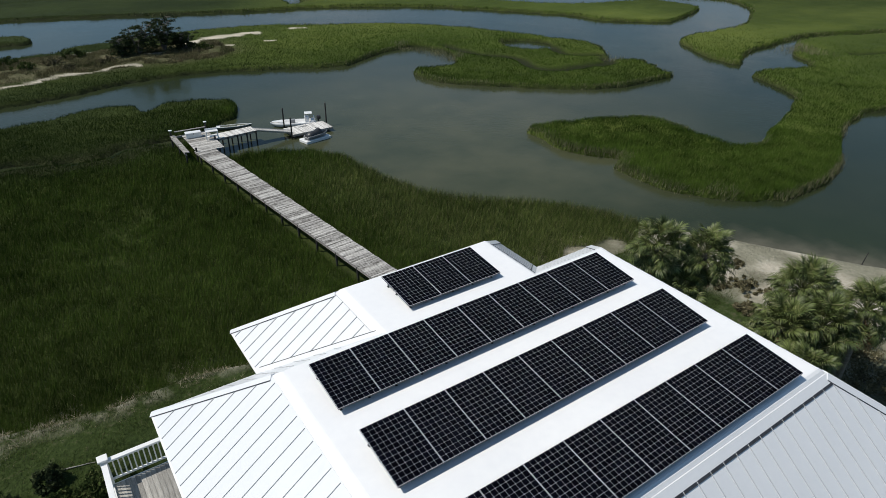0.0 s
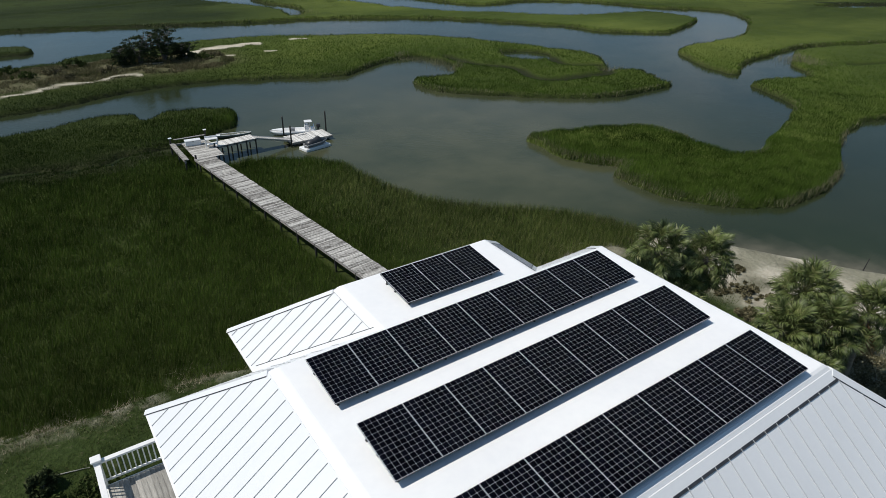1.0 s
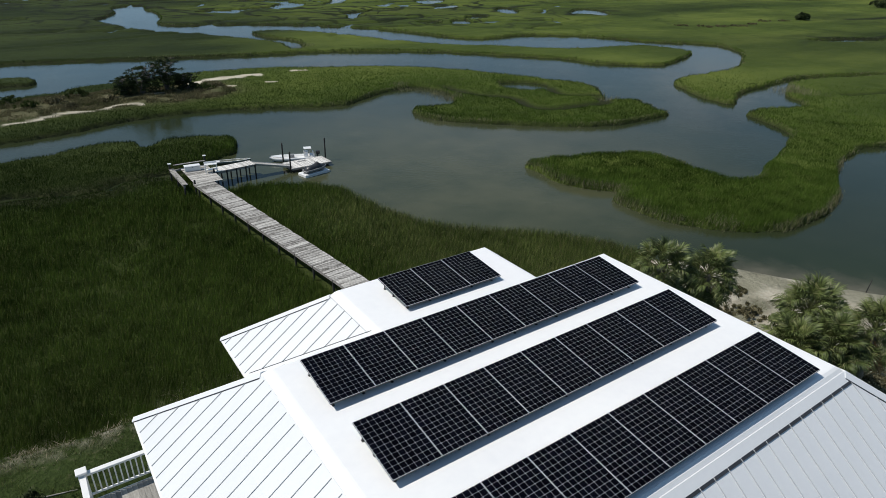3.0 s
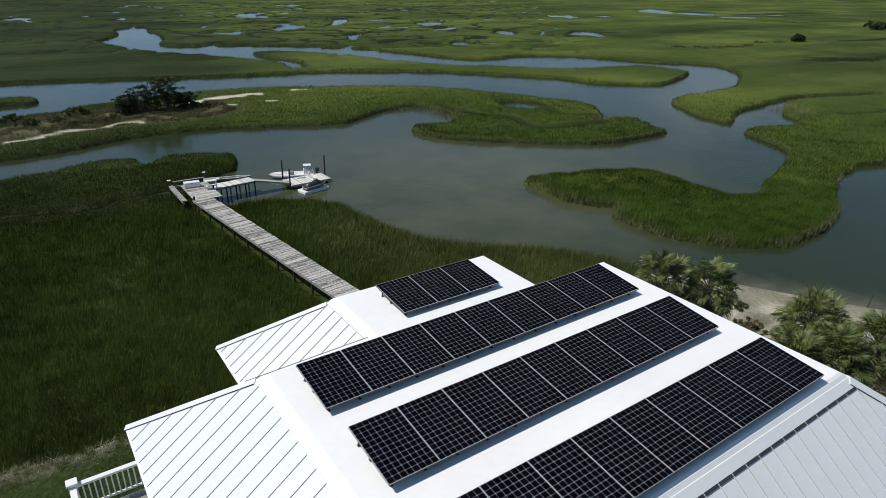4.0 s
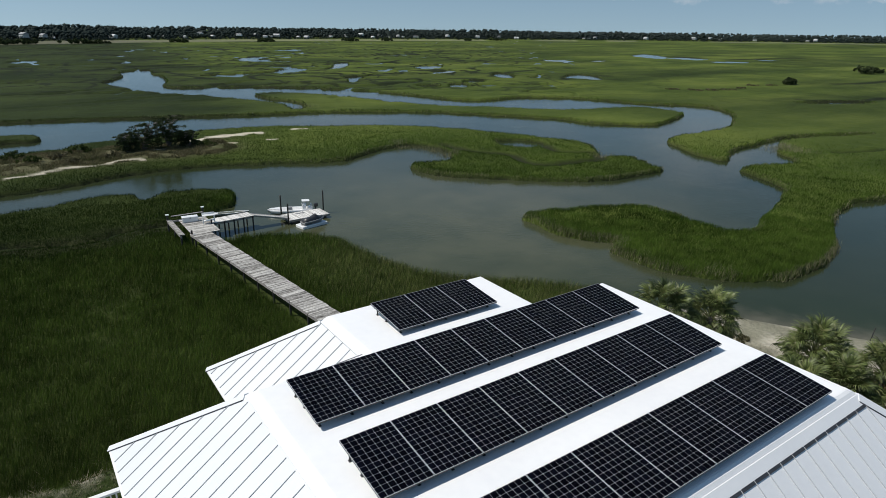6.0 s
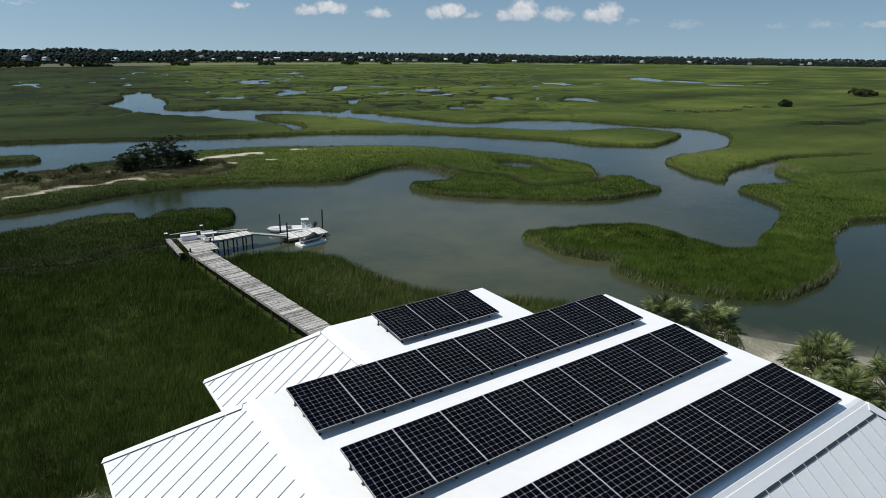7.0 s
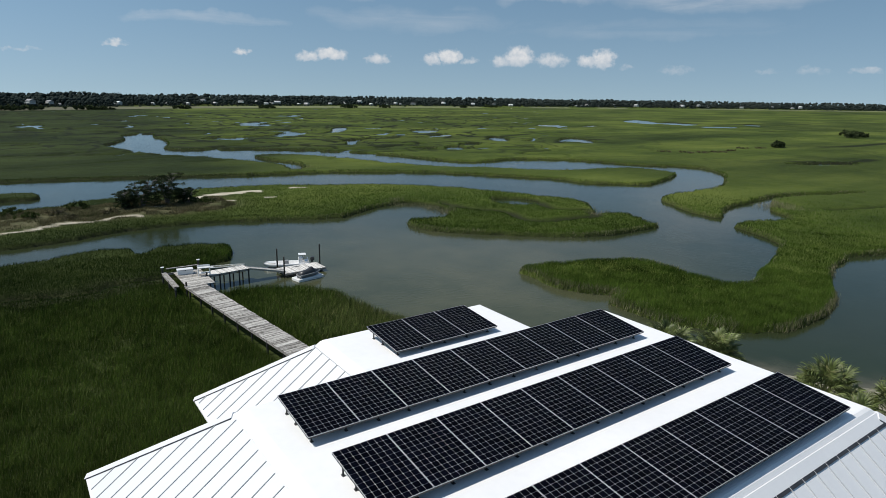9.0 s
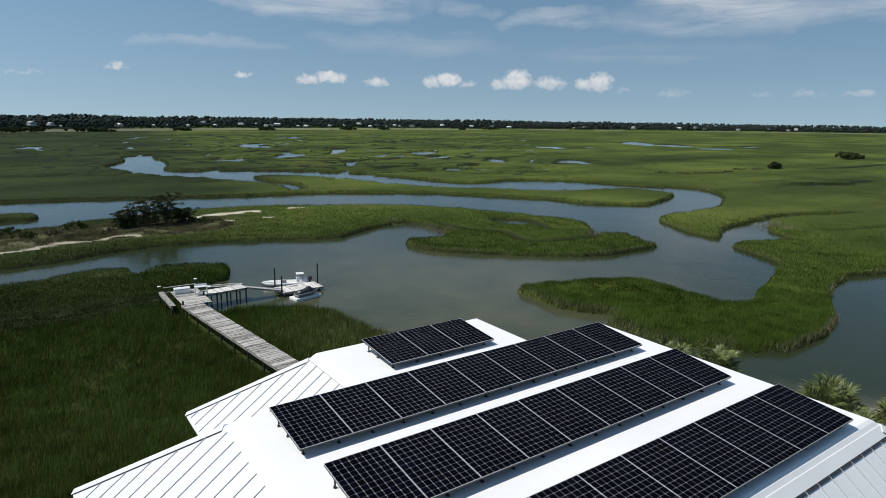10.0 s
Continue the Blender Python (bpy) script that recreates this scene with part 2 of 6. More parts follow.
def part(name, bm, mat, parent, label="", smooth=False):
    """One bmesh (or mesh) as one object under a thing or a part."""
    me = bm if isinstance(bm, bpy.types.Mesh) else mesh_of(name, bm, mat, smooth)
    ob = new(name, me)
    ob.parent = parent
    if label:
        tagged(ob, label)
    return ob


def empty(name, m, label, category, group="", kind=""):
    ob = new(name)
    ob.matrix_basis = m
    ob.empty_display_size = 0.2
    return tagged(ob, label, category, group, kind)


def box(bm, x0, y0, z0, x1, y1, z1, bevel=0.0, m=None):
    c = Vector(((x0 + x1) / 2, (y0 + y1) / 2, (z0 + z1) / 2))
    t = Matrix.Translation(c) @ Matrix.Diagonal((x1 - x0, y1 - y0, z1 - z0, 1))
    if m:
        t = m @ t
    r = bmesh.ops.create_cube(bm, size=1, matrix=t)
    if bevel:
        ed = {e for v in r["verts"] for e in v.link_edges}
        bmesh.ops.bevel(bm, geom=list(ed), offset=bevel, segments=1, affect="EDGES")


def boxes(items, bevel=0.0):
    bm = bmesh.new()
    for it in items:
        box(bm, *it, bevel=bevel)
    return bm


def tube(bm, p, q, r0, r1=None, n=8, caps=True):
    p, q = Vector(p), Vector(q)
    d = q - p
    rot = d.to_track_quat("Z", "Y").to_matrix().to_4x4()
    bmesh.ops.create_cone(bm, cap_ends=caps, segments=n, radius1=r0, radius2=r0 if r1 is None else r1,
                          depth=d.length, matrix=Matrix.Translation((p + q) / 2) @ rot)


def slab(pts, thick, up=None):
    """A flat polygon with thickness downward along its normal."""
    bm = bmesh.new()
    top = [bm.verts.new(p) for p in pts]
    f = bm.faces.new(top)
    f.normal_update()
    if f.normal.z < 0:
        f.normal_flip()
    n = f.normal.copy()
    ex = bmesh.ops.extrude_face_region(bm, geom=[f])
    vs = [g for g in ex["geom"] if isinstance(g, bmesh.types.BMVert)]
    bmesh.ops.translate(bm, verts=vs, vec=-n * thick)
    bmesh.ops.recalc_face_normals(bm, faces=bm.faces)
    return bm


def lathe(bm, profile, n=12, m=Matrix()):
    rings = []
    for r, z in profile:
        rings.append([bm.verts.new(m @ Vector((r * math.cos(2 * math.pi * i / n), r * math.sin(2 * math.pi * i / n), z))) for i in range(n)])
    for a, b in zip(rings, rings[1:]):
        for i in range(n):
            bm.faces.new((a[i], a[(i + 1) % n], b[(i + 1) % n], b[i]))
    bm.faces.new(list(reversed(rings[0])))
    bm.faces.new(rings[-1])

# ---- shorelines: control points of smooth curves, metres ----
SHORE_HOME = [(-400, 66), (-80, 62), (-30, 68), (-6.5, 72.5), (0.5, 74.5), (4.3, 75.4), (7.7, 74), (8.1, 70.4), (9.7, 72.4), (12, 73.4),
              (15.3, 72.9), (18.4, 71), (19.2, 68.2), (17.6, 64.8), (15.9, 63.2), (13.5, 62), (11.3, 59.8), (10.4, 57), (10.2, 53),
              (12.5, 50.4), (14.4, 50.8), (18.7, 49.1), (20.5, 47.4), (21.9, 44.9), (23, 41), (23.6, 36.3), (25.1, 32.8), (26.9, 29.9),
              (29.9, 27.2), (32.6, 25), (34.3, 22.5), (35.5, 20.4), (36.6, 17.5), (38.4, 14.6), (40.4, 12.2), (41.2, 10.2), (42.6, 8),
              (44.2, 5.3), (46.1, 2.7), (56, -12), (80, -50)]
SHORE_EAST = [(200, -30), (130, 8), (90, 21.8), (86, 22.6), (78.5, 21.2), (71.3, 18.4), (66.3, 16), (60.4, 13.9), (55, 13.3), (50.8, 14.2),
              (48.5, 15.5), (45.9, 18.5), (44.5, 21.3), (44, 24.9), (44.6, 27.6), (46.6, 29), (45, 31), (43.6, 34), (44.1, 39), (43.8, 41.2),
              (45.4, 41.2), (49.8, 40.5), (55.7, 38.6), (59.3, 36.4), (60.4, 33.8), (60.3, 30.5), (59.5, 27), (59.6, 24.6), (63, 23.4),
              (64.8, 23.9), (70.7, 26.1), (80.5, 29.4), (85.8, 32.1), (88.5, 35.3), (90.9, 40), (92.5, 43), (97.9, 46.2), (96.5, 49),
              (97.7, 55.3), (101, 60.6), (104.5, 65.3), (111.5, 67.6), (118, 67.4), (126.6, 68), (134, 70), (151, 79.5)]
SHORE_RIVER = [(147.5, 91.5), (143.3, 88.5), (131.6, 83.3), (121, 80.6), (114, 84.5), (108.3, 91), (107, 99), (98.6, 109.5), (89.7, 120.5),
               (78.5, 128.9), (61, 136.7), (46.3, 139), (28.5, 143.5), (7, 149.9), (-3, 151.7), (-60, 160), (-400, 190)]
STRIP = [(-150, 62), (-60, 76), (-6.3, 83), (1.4, 84.3), (7.3, 86.7), (15.3, 88.2), (23.3, 87), (31.2, 83.9), (36, 81.8), (40.7, 81.2),
         (46.3, 84), (52.3, 86.7), (58, 87), (60.4, 81), (58.4, 75.5), (55, 71.6), (52.4, 71.8), (48.5, 72.4), (47, 70), (47.4, 66.6),
         (49.2, 63.2), (55.1, 57.3), (61.3, 52.1), (69.3, 48.6), (75.6, 48.4), (81.4, 48.8), (81.2, 51.2), (84, 56.7), (82.6, 59.4),
         (80.0, 61.0), (82.4, 63.4), (85.8, 68.5), (87, 74), (83.5, 81), (80.4, 87.8), (74.3, 98.7), (65.8, 107.5), (51, 114.4), (39.5, 119.5),
         (26, 120), (17.6, 118.3), (8.8, 115.7), (3.5, 114.4), (-1.7, 111.4), (-60, 104), (-150, 100)]
ISLET = [(-90, 112), (-30, 121), (-4.5, 123.7), (-1.5, 122.9), (0.8, 125), (0.6, 128.2), (-4, 131.5), (-30, 134), (-90, 136)]
UPPER_N = [(26.1, 235.4), (31.1, 249.5), (36.8, 265.5), (38.8, 285.5), (44.9, 294.8), (52.1, 296.2), (48.7, 274.4), (49.9, 263.6), (46.7, 237.3), (41.9, 218.6), (48.9, 210.8),
           (64.7, 206.1), (79.6, 197), (91, 184.8), (100.2, 169.5), (105.7, 150.8), (112, 138.6), (126, 139.1), (135.7, 136.4), (145.1, 128), (150, 118.2), (153, 108.5), (160, 102),
           (164, 96), (159, 87), (151.1, 79.7), (146, 82)]
UPPER_S = [(143, 87), (145.3, 94.3), (142.2, 103.4), (125.4, 107.3), (113.9, 113.1), (106, 123.1), (96.8, 130.8), (90.7, 140.2), (85.7, 151.2), (80.4, 166.8), (73.8, 177.9), (66.5, 183.4),
           (59.7, 180.4), (61, 168.4), (65, 157.8), (60.2, 144.5), (56.8, 142), (58.4, 151.3), (56.9, 161.7), (51.9, 171), (44.5, 185.6), (33.4, 202.7)]
POOL = [(97, 45.5), (99, 48.5), (107.8, 52.4), (115.5, 53.4), (124.9, 54.8), (133.6, 54.4), (142, 52), (151, 48.2), (150, 46.8), (141, 50), (132, 52.6),
        (124, 52.6), (119, 50.4), (112.4, 47), (108.8, 42.4), (104.7, 39.9), (99.3, 41.3), (94.5, 42.6), (92, 43.2)]
# small ponds in the marsh, outline by outline
PONDS_NEAR = [[(99.4, 304.3), (112.8, 294.9), (117, 280), (106.1, 263.7), (96.8, 261.7), (101, 273.5), (109.5, 282.7)],
              [(66.2, 255), (73.9, 261.8), (82.4, 262), (99.7, 270), (97.5, 263.3), (82.5, 255), (75.7, 244.8), (70.5, 250.1)],
              [(127.9, 275.9), (138.4, 290.5), (147.3, 307.8), (156.1, 313.2), (143.7, 288.7), (132.4, 276.5)],
              [(113, 226.1), (129.7, 232.4), (120.8, 226), (113.8, 216.6), (108.1, 207.5), (106.7, 209.5), (112.1, 220.3)],
              [(121.8, 185.7), (128.9, 183.8), (124.6, 178.2), (121.2, 181)], [(136.3, 184.3), (142, 184.4), (134.7, 173.6), (129.9, 174.6)],
              [(150.8, 194.7), (156.9, 192.1), (152.2, 186.9), (145.5, 187)]]
PONDS_MID = [[(113.9, 365.4), (124.6, 382.5), (138.5, 385.9), (121.6, 363.1)], [(110, 348.1), (126.8, 348.9), (138.4, 339.2), (122.8, 338.2)],
             [(181.7, 277.8), (193.2, 276.3), (180, 259), (172.8, 264)], [(179.3, 212.3), (189.3, 219.5), (184.8, 206.4), (175.4, 196.7), (173.7, 200.7)],
             [(185.7, 195.7), (194.7, 198.8), (186, 190.6)], [(199.9, 186.4), (214.4, 198), (221, 195.3), (213.3, 180.7), (206.6, 177), (201.7, 182.3)],
             [(199.7, 86.5), (213.1, 83.3), (221.2, 77.5), (215.6, 76), (204.2, 80.1)], [(318.5, 283.2), (335.7, 285), (316.2, 273.6)]]
PONDS_FAR = [[(410.4, 321.5), (443.5, 337.6), (426.7, 307.9), (394.9, 286.6), (398.6, 302.3)], [(413.6, 298.1), (429.6, 289.2), (428.3, 272.7), (407.1, 263.2), (403.8, 275.9)],
             [(405.7, 248.7), (423.9, 239.3), (404, 228.3), (392.4, 238.9)], [(464, 253.9), (473.6, 242.8), (451.4, 238)], [(4.4, 375.7), (13.3, 383.6), (12.1, 365.5), (4.1, 363.1)],
             [(57, 422.1), (63, 427.9), (59.6, 410.7)], [(71.3, 485.2), (78.1, 493.5), (74.3, 475.2)], [(86.3, 383.1), (91.6, 391.7), (86.6, 373.4)],
             [(417.5, 516.4), (422, 507.9), (404, 494.9)], [(2.2, 334.5), (5.5, 337.5), (4.7, 327.4)]]
# the ring-shaped pool in the marsh strip across the creek
RING = [(74.0, 82.2), (76.1, 82.6), (79.1, 80.9), (80.8, 77.6), (78.8, 74.3), (75.0, 73.2), (72.0, 75.3), (71.8, 78.7)]
# narrow ditches far out; their banks' shade is painted as dark lines
DITCH_SHADE = [[(36, 266), (51, 298), (62, 307), (84, 309)], [(65, 254), (74, 258), (85, 261), (96, 265)], [(100, 309), (110, 311), (124, 291)], [(146, 316), (158, 319), (170, 322)],
           [(102, 233), (114, 232), (136, 227)], [(206, 90), (211, 86), (224, 79), (240, 79)], [(284, 115), (301, 111), (346, 112)], [(172, 205), (195, 220), (214, 226)],
           [(191, 180), (211, 194), (224, 185)], [(425, 329), (427, 308), (441, 276)], [(428, 254), (496, 252), (525, 235)], [(25, 437), (50, 440), (60, 422)], [(90, 440), (109, 427), (136, 441)]]
# low grassy swales in the marsh
SWALES = [[(62.3, 82.5), (63.1, 75.5), (66.2, 71.3), (66.8, 68.4), (65.4, 64.6), (65.4, 61.4), (67.7, 59.6), (72.5, 59.4), (77.8, 59.0), (79.6, 61.5)],
          [(79.6, 77.0), (78.1, 73.0), (76.6, 68.6), (78.0, 66.0), (81.0, 64.2)], [(151, 33), (133, 37), (121, 40.5)]]
CREEK = [(10.5, 58.6), (8.4, 59.1), (6.8, 59.7), (4.8, 59.7), (3.1, 59.0), (1.7, 57.8), (-0.1, 58.0), (-2.6, 58.5), (-4.9, 59.3), (-7.3, 59.8), (-10, 60.5), (-16, 62)]
# sand along the foot and the back of the dune, and the bare bar beyond the cedars
DUNE_SAND = [[(-9, 90.4), (-5.6, 91.2), (-2.3, 91.9), (1.4, 93.4), (5.0, 93.8), (7.4, 94.6), (9.5, 95.4), (12.8, 94.6)], [(-0.6, 108), (3, 108.1), (7.1, 108.4), (11.4, 108.2)],
             [(23.6, 107.7), (26.7, 109.7), (30.4, 111.3), (33.6, 111.7), (36.9, 111.8)], [(27.2, 103.2), (29.2, 102.7)], [(36, 103.6), (37.6, 103.2)], [(44.5, 112.4), (48.4, 111.2)], [(15.5, 100.6), (17.6, 101)]]


def smooth_curve(pts, closed=True, steps=6, wobble=0.0):
    p = np.array(pts, float)
    n = len(p)
    idx = np.arange(n if closed else n - 1)

    def at(i):
        return p[i % n] if closed else p[np.clip(i, 0, n - 1)]
    a, b, c, d = at(idx - 1), at(idx), at(idx + 1), at(idx + 2)
    out = []
    for s in range(steps):
        t = s / steps
        out.append(0.5 * (2 * b + (c - a) * t + (2 * a - 5 * b + 4 * c - d) * t * t + (3 * b - a - 3 * c + d) * t ** 3))
    q = np.stack(out, 1).reshape(-1, 2)
    if not closed:
        q = np.vstack([q, p[-1:]])
    if wobble:
        q = q + wobble * np.array([[noise.noise((x * 0.35, y * 0.35, 3.0)), noise.noise((x * 0.35, y * 0.35, 9.0))] for x, y in q])
    return q


def inside(poly, px, py):
    res = np.zeros(px.shape, bool)
    x1, y1 = poly[:, 0], poly[:, 1]
    x2, y2 = np.roll(x1, -1), np.roll(y1, -1)
    for a, b, c, d in zip(x1, y1, x2, y2):
        if b == d:
            continue
        hit = ((b > py) != (d > py)) & (px < (c - a) * (py - b) / (d - b) + a)
        res ^= hit
    return res


_water = np.vstack([smooth_curve(SHORE_HOME, False, wobble=0.5), smooth_curve(SHORE_EAST, False, wobble=0.5), smooth_curve(SHORE_RIVER, False, wobble=0.6)])
_strip = smooth_curve(STRIP, wobble=0.5)
_islet = smooth_curve(ISLET, wobble=0.4)
_upper = smooth_curve(UPPER_N + UPPER_S, wobble=0.8)
_pool = smooth_curve(POOL, wobble=0.4)
_creek = smooth_curve(CREEK, False)
_swales = [smooth_curve(s, False, steps=9) for s in SWALES]
_ponds = [smooth_curve(p, steps=4, wobble=0.4) for p in PONDS_NEAR + PONDS_MID + PONDS_FAR] + [smooth_curve(RING)]
_ponds = [p.mean(0) + (p - p.mean(0)) * 1.2 for p in _ponds[:-1]] + _ponds[-1:]
_pr = random.Random(12)
SLITS = []
for _k in range(16):
    _a, _d = radians(_pr.uniform(-4, 70)), _pr.uniform(430, 640)
    SLITS.append((-4 + _d * math.sin(_a), -11 + _d * math.cos(_a), _pr.uniform(3, 9) * _d / 300, _pr.uniform(1.2, 2.2) * _d / 300, _pr.uniform(-30, 30) - math.degrees(_a)))
_ditch_shade = np.vstack([smooth_curve(c, False, steps=20) for c in DITCH_SHADE])


_tables = np.random.RandomState(5).rand(4, 256, 256)


def field(x, y, size, k=0):
    """Cheap smooth value noise, 0 to 1, with the given cell size."""
    u, v = x / size + 1000, y / size + 1000
    i, j = np.floor(u).astype(int), np.floor(v).astype(int)
    a, b = u - i, v - j
    a, b = a * a * (3 - 2 * a), b * b * (3 - 2 * b)
    t = _tables[k]
    g = lambda p, q: t[p % 256, q % 256]
    return g(i, j) * (1 - a) * (1 - b) + g(i + 1, j) * a * (1 - b) + g(i, j + 1) * (1 - a) * b + g(i + 1, j + 1) * a * b


def is_land(px, py):
    wet = inside(_water, px, py) & ~inside(_strip, px, py) & ~inside(_islet, px, py)
    wet |= inside(_upper, px, py) | inside(_pool, px, py)
    for p in _ponds:
        wet |= inside(p, px, py)
    for x, y, a, b, turn in SLITS:
        c, s = math.cos(radians(turn)), math.sin(radians(turn))
        u, v = (px - x) * c + (py - y) * s, -(px - x) * s + (py - y) * c
        bend = 0.35 * b * np.sin(u / a * 3.1 + x)
        wet |= (u / a) ** 2 + ((v - bend) / b) ** 2 < 1 + 0.35 * np.sin(u * 0.9 + y) * np.sin(v * 1.3 + x)
    near = np.full(px.shape, 1e9)
    for a, b in _creek:
        near = np.minimum(near, (px - a) ** 2 + (py - b) ** 2)
    return ~(wet | (near < (0.05 + 1.05 * field(px, py, 1.9, 3)) ** 2))


def blur(a, n):
    """Repeated 3 x 3 box blur."""
    for _ in range(n):
        p = np.pad(a, 1, mode="edge")
        a = (p[:-2, 1:-1] + p[2:, 1:-1] + p[1:-1, :-2] + p[1:-1, 2:] + 2 * p[1:-1, 1:-1]) / 6
    return a


class Chart:
    """Soft land map (1 land, 0 water) on a regular grid."""

    def __init__(self, x0, y0, x1, y1, step, soft):
        self.x0, self.y0, self.step = x0, y0, step
        xs, ys = np.arange(x0, x1, step), np.arange(y0, y1, step)
        gx, gy = np.meshgrid(xs, ys)
        self.hard = is_land(gx, gy).astype(float)
        self.soft = blur(self.hard, soft)
        self.wide = blur(self.hard, soft * 14)

    def read(self, grid, x, y):
        u, v = (x - self.x0) / self.step, (y - self.y0) / self.step
        h, w = grid.shape
        u, v = np.clip(u, 0, w - 1.001), np.clip(v, 0, h - 1.001)
        i, j = u.astype(int), v.astype(int)
        a, b = u - i, v - j
        return grid[j, i] * (1 - a) * (1 - b) + grid[j, i + 1] * a * (1 - b) + grid[j + 1, i] * (1 - a) * b + grid[j + 1, i + 1] * a * b

    def has(self, x, y):
        h, w = self.hard.shape
        return (x > self.x0) & (x < self.x0 + (w - 2) * self.step) & (y > self.y0) & (y < self.y0 + (h - 2) * self.step)


FINE = Chart(-60, -40, 240, 320, 0.6, 2)
MID = Chart(-100, 60, 620, 620, 1.3, 1)
WIDE = Chart(-600, -300, 1300, 1300, 3.0, 1)


def land_at(x, y, wide=False):
    f = FINE.read(FINE.wide if wide else FINE.soft, x, y)
    m = MID.read(MID.wide if wide else MID.soft, x, y)
    w = WIDE.read(WIDE.wide if wide else WIDE.soft, x, y)
    return np.where(FINE.has(x, y), f, np.where(MID.has(x, y), m, w))


def sst(a, b, x):
    t = np.clip((x - a) / (b - a), 0, 1)
    return t * t * (3 - 2 * t)


def lawn_at(x, y):
    """1 on the raised ground round the house, 0 in the marsh."""
    edge = 18.0 - 0.09 * x + 1.6 * (field(x, y, 5.0) - 0.5)
    edge = np.where(x > 12, np.minimum(edge, 18.2 - 0.12 * (x - 12)), edge)
    return sst(0.8, -0.8, y - edge)


def beach_at(x, y):
    """1 on the sand towards the water east of the house."""
    d = (x - 36) * 0.85 + (14 - y) * 0.12
    a = sst(-5.0, 1.0, d + 4 * (field(x, y, 3.0, 1) - 0.5)) * sst(18.5, 14.5, y)
    b = sst(3.2, 1.6, np.hypot((x - 29) * 0.45, y - 16) + 1.6 * field(x, y, 2.0, 2))
    return np.maximum(a, 0.75 * b) * sst(18, 22, x) * sst(60, 54, x + y)


def dune_at(x, y):
    """1 on the sandy rise round the cedar."""
    v = y - (100.5 + 0.08 * (x - 8))
    return sst(8.5, 5.0, np.abs(v) + 2.5 * (field(x, y, 6.0, 3) - 0.5)) * sst(34, 22, x)


def swale_at(x, y):
    d = np.full(x.shape, 1e9)
    for s in _swales:
        for a, b in s:
            d = np.minimum(d, (x - a) ** 2 + (y - b) ** 2)
    return sst(1.9, 0.5, np.sqrt(d))


def low_at(x, y):
    """1 in the low ground along the little creek."""
    d = np.full(x.shape, 1e9)
    for a, b in _creek:
        d = np.minimum(d, (x - a) ** 2 + (y - b + 1.0) ** 2)
    return sst(3.4, 1.2, np.sqrt(d) + 1.6 * (field(x, y, 2.0, 1) - 0.5))


_dunesand = [(smooth_curve(c, False, steps=10), w) for c, w in zip(DUNE_SAND, (0.36, 0.5, 1.3, 0.6, 0.35, 0.6, 0.45))]


def sand_lines(x, y):
    out = np.zeros(x.shape)
    near = (y > 86) & (y < 118) & (x > -16) & (x < 54)
    px, py = x[near], y[near]
    best = np.zeros(px.shape)
    for c, w in _dunesand:
        d = np.full(px.shape, 1e9)
        for a, b in c:
            d = np.minimum(d, (px - a) ** 2 + (py - b) ** 2)
        best = np.maximum(best, sst(1.25, 0.75, np.sqrt(d) / (w * (0.45 + 1.1 * field(px, py, 1.6, 2)))) * (1.0 if w > 1 else sst(0.2, 0.45, field(px, py, 2.3, 1))))
    out[near] = best
    return out


def ditch_shade_at(x, y):
    d = np.full(x.shape, 1e9)
    for a, b in _ditch_shade:
        d = np.minimum(d, (x - a) ** 2 + (y - b) ** 2)
    return sst(1.0, 0.4, np.sqrt(d) / (0.010 * np.hypot(x, y) + 0.6))


def ground_z(x, y):
    land = land_at(x, y)
    wide = land_at(x, y, True)
    z = -0.9 + 1.15 * sst(0.15, 0.8, land)
    z = z + 0.12 * (field(x, y, 3.0) - 0.5) * land
    z = z + sst(0.3, 0.8, land) * (0.36 * sst(40, 64, np.hypot(x, y)) * (1 - sst(200, 400, np.hypot(x, y)) * 0.5) * (0.75 + 0.5 * field(x, y, 2.2, 3))) * (1 - dune_at(x, y))
    r = np.hypot(x, y)
    z = z - 0.47 * swale_at(x, y) - 0.22 * low_at(x, y) * land
    runnel = np.abs(field(x * 0.8 + 0.3 * y, y * 1.7, 46.0, 2) * 0.6 + field(x * 0.8, y * 1.7, 17.0, 0) * 0.4 - 0.5)
    z = z - 0.75 * sst(0.035, 0.012, runnel) * sst(150, 210, r) * sst(0.95, 0.7, np.arctan2(x + 4, y + 11)) * land
    lawn, beach = lawn_at(x, y), beach_at(x, y)
    z = z + lawn * sst(0.5, 0.9, wide) * (0.95 + 0.2 * (field(x, y, 4.0, 1) - 0.5)) * land
    shelf = -0.8 + 2.3 * sst(0.1, 1.1, wide)
    z = z * (1 - beach) + beach * np.minimum(z, shelf)
    z = z + dune_at(x, y) * 0.75 * sst(0.6, 1, wide) * (0.6 + 0.8 * field(x, y, 7.0, 2))
    return z - 0.03 * np.maximum(np.hypot(x, y) - 1600, 0)


# ---- ground sheet ----
def grow(c0, c1, step, far, rate=1.022, back=1.12):
    mid = list(np.arange(c0, c1, step))
    s, up, dn = step, [], []
    x = mid[-1]
    while x < far:
        s = min(s * rate, 160)
        x += s
        up.append(x)
    s, x = step, mid[0]
    while x > -far * 0.5:
        s = min(s * back, 160)
        x -= s
        dn.append(x)
    return np.array(dn[::-1] + mid + up)


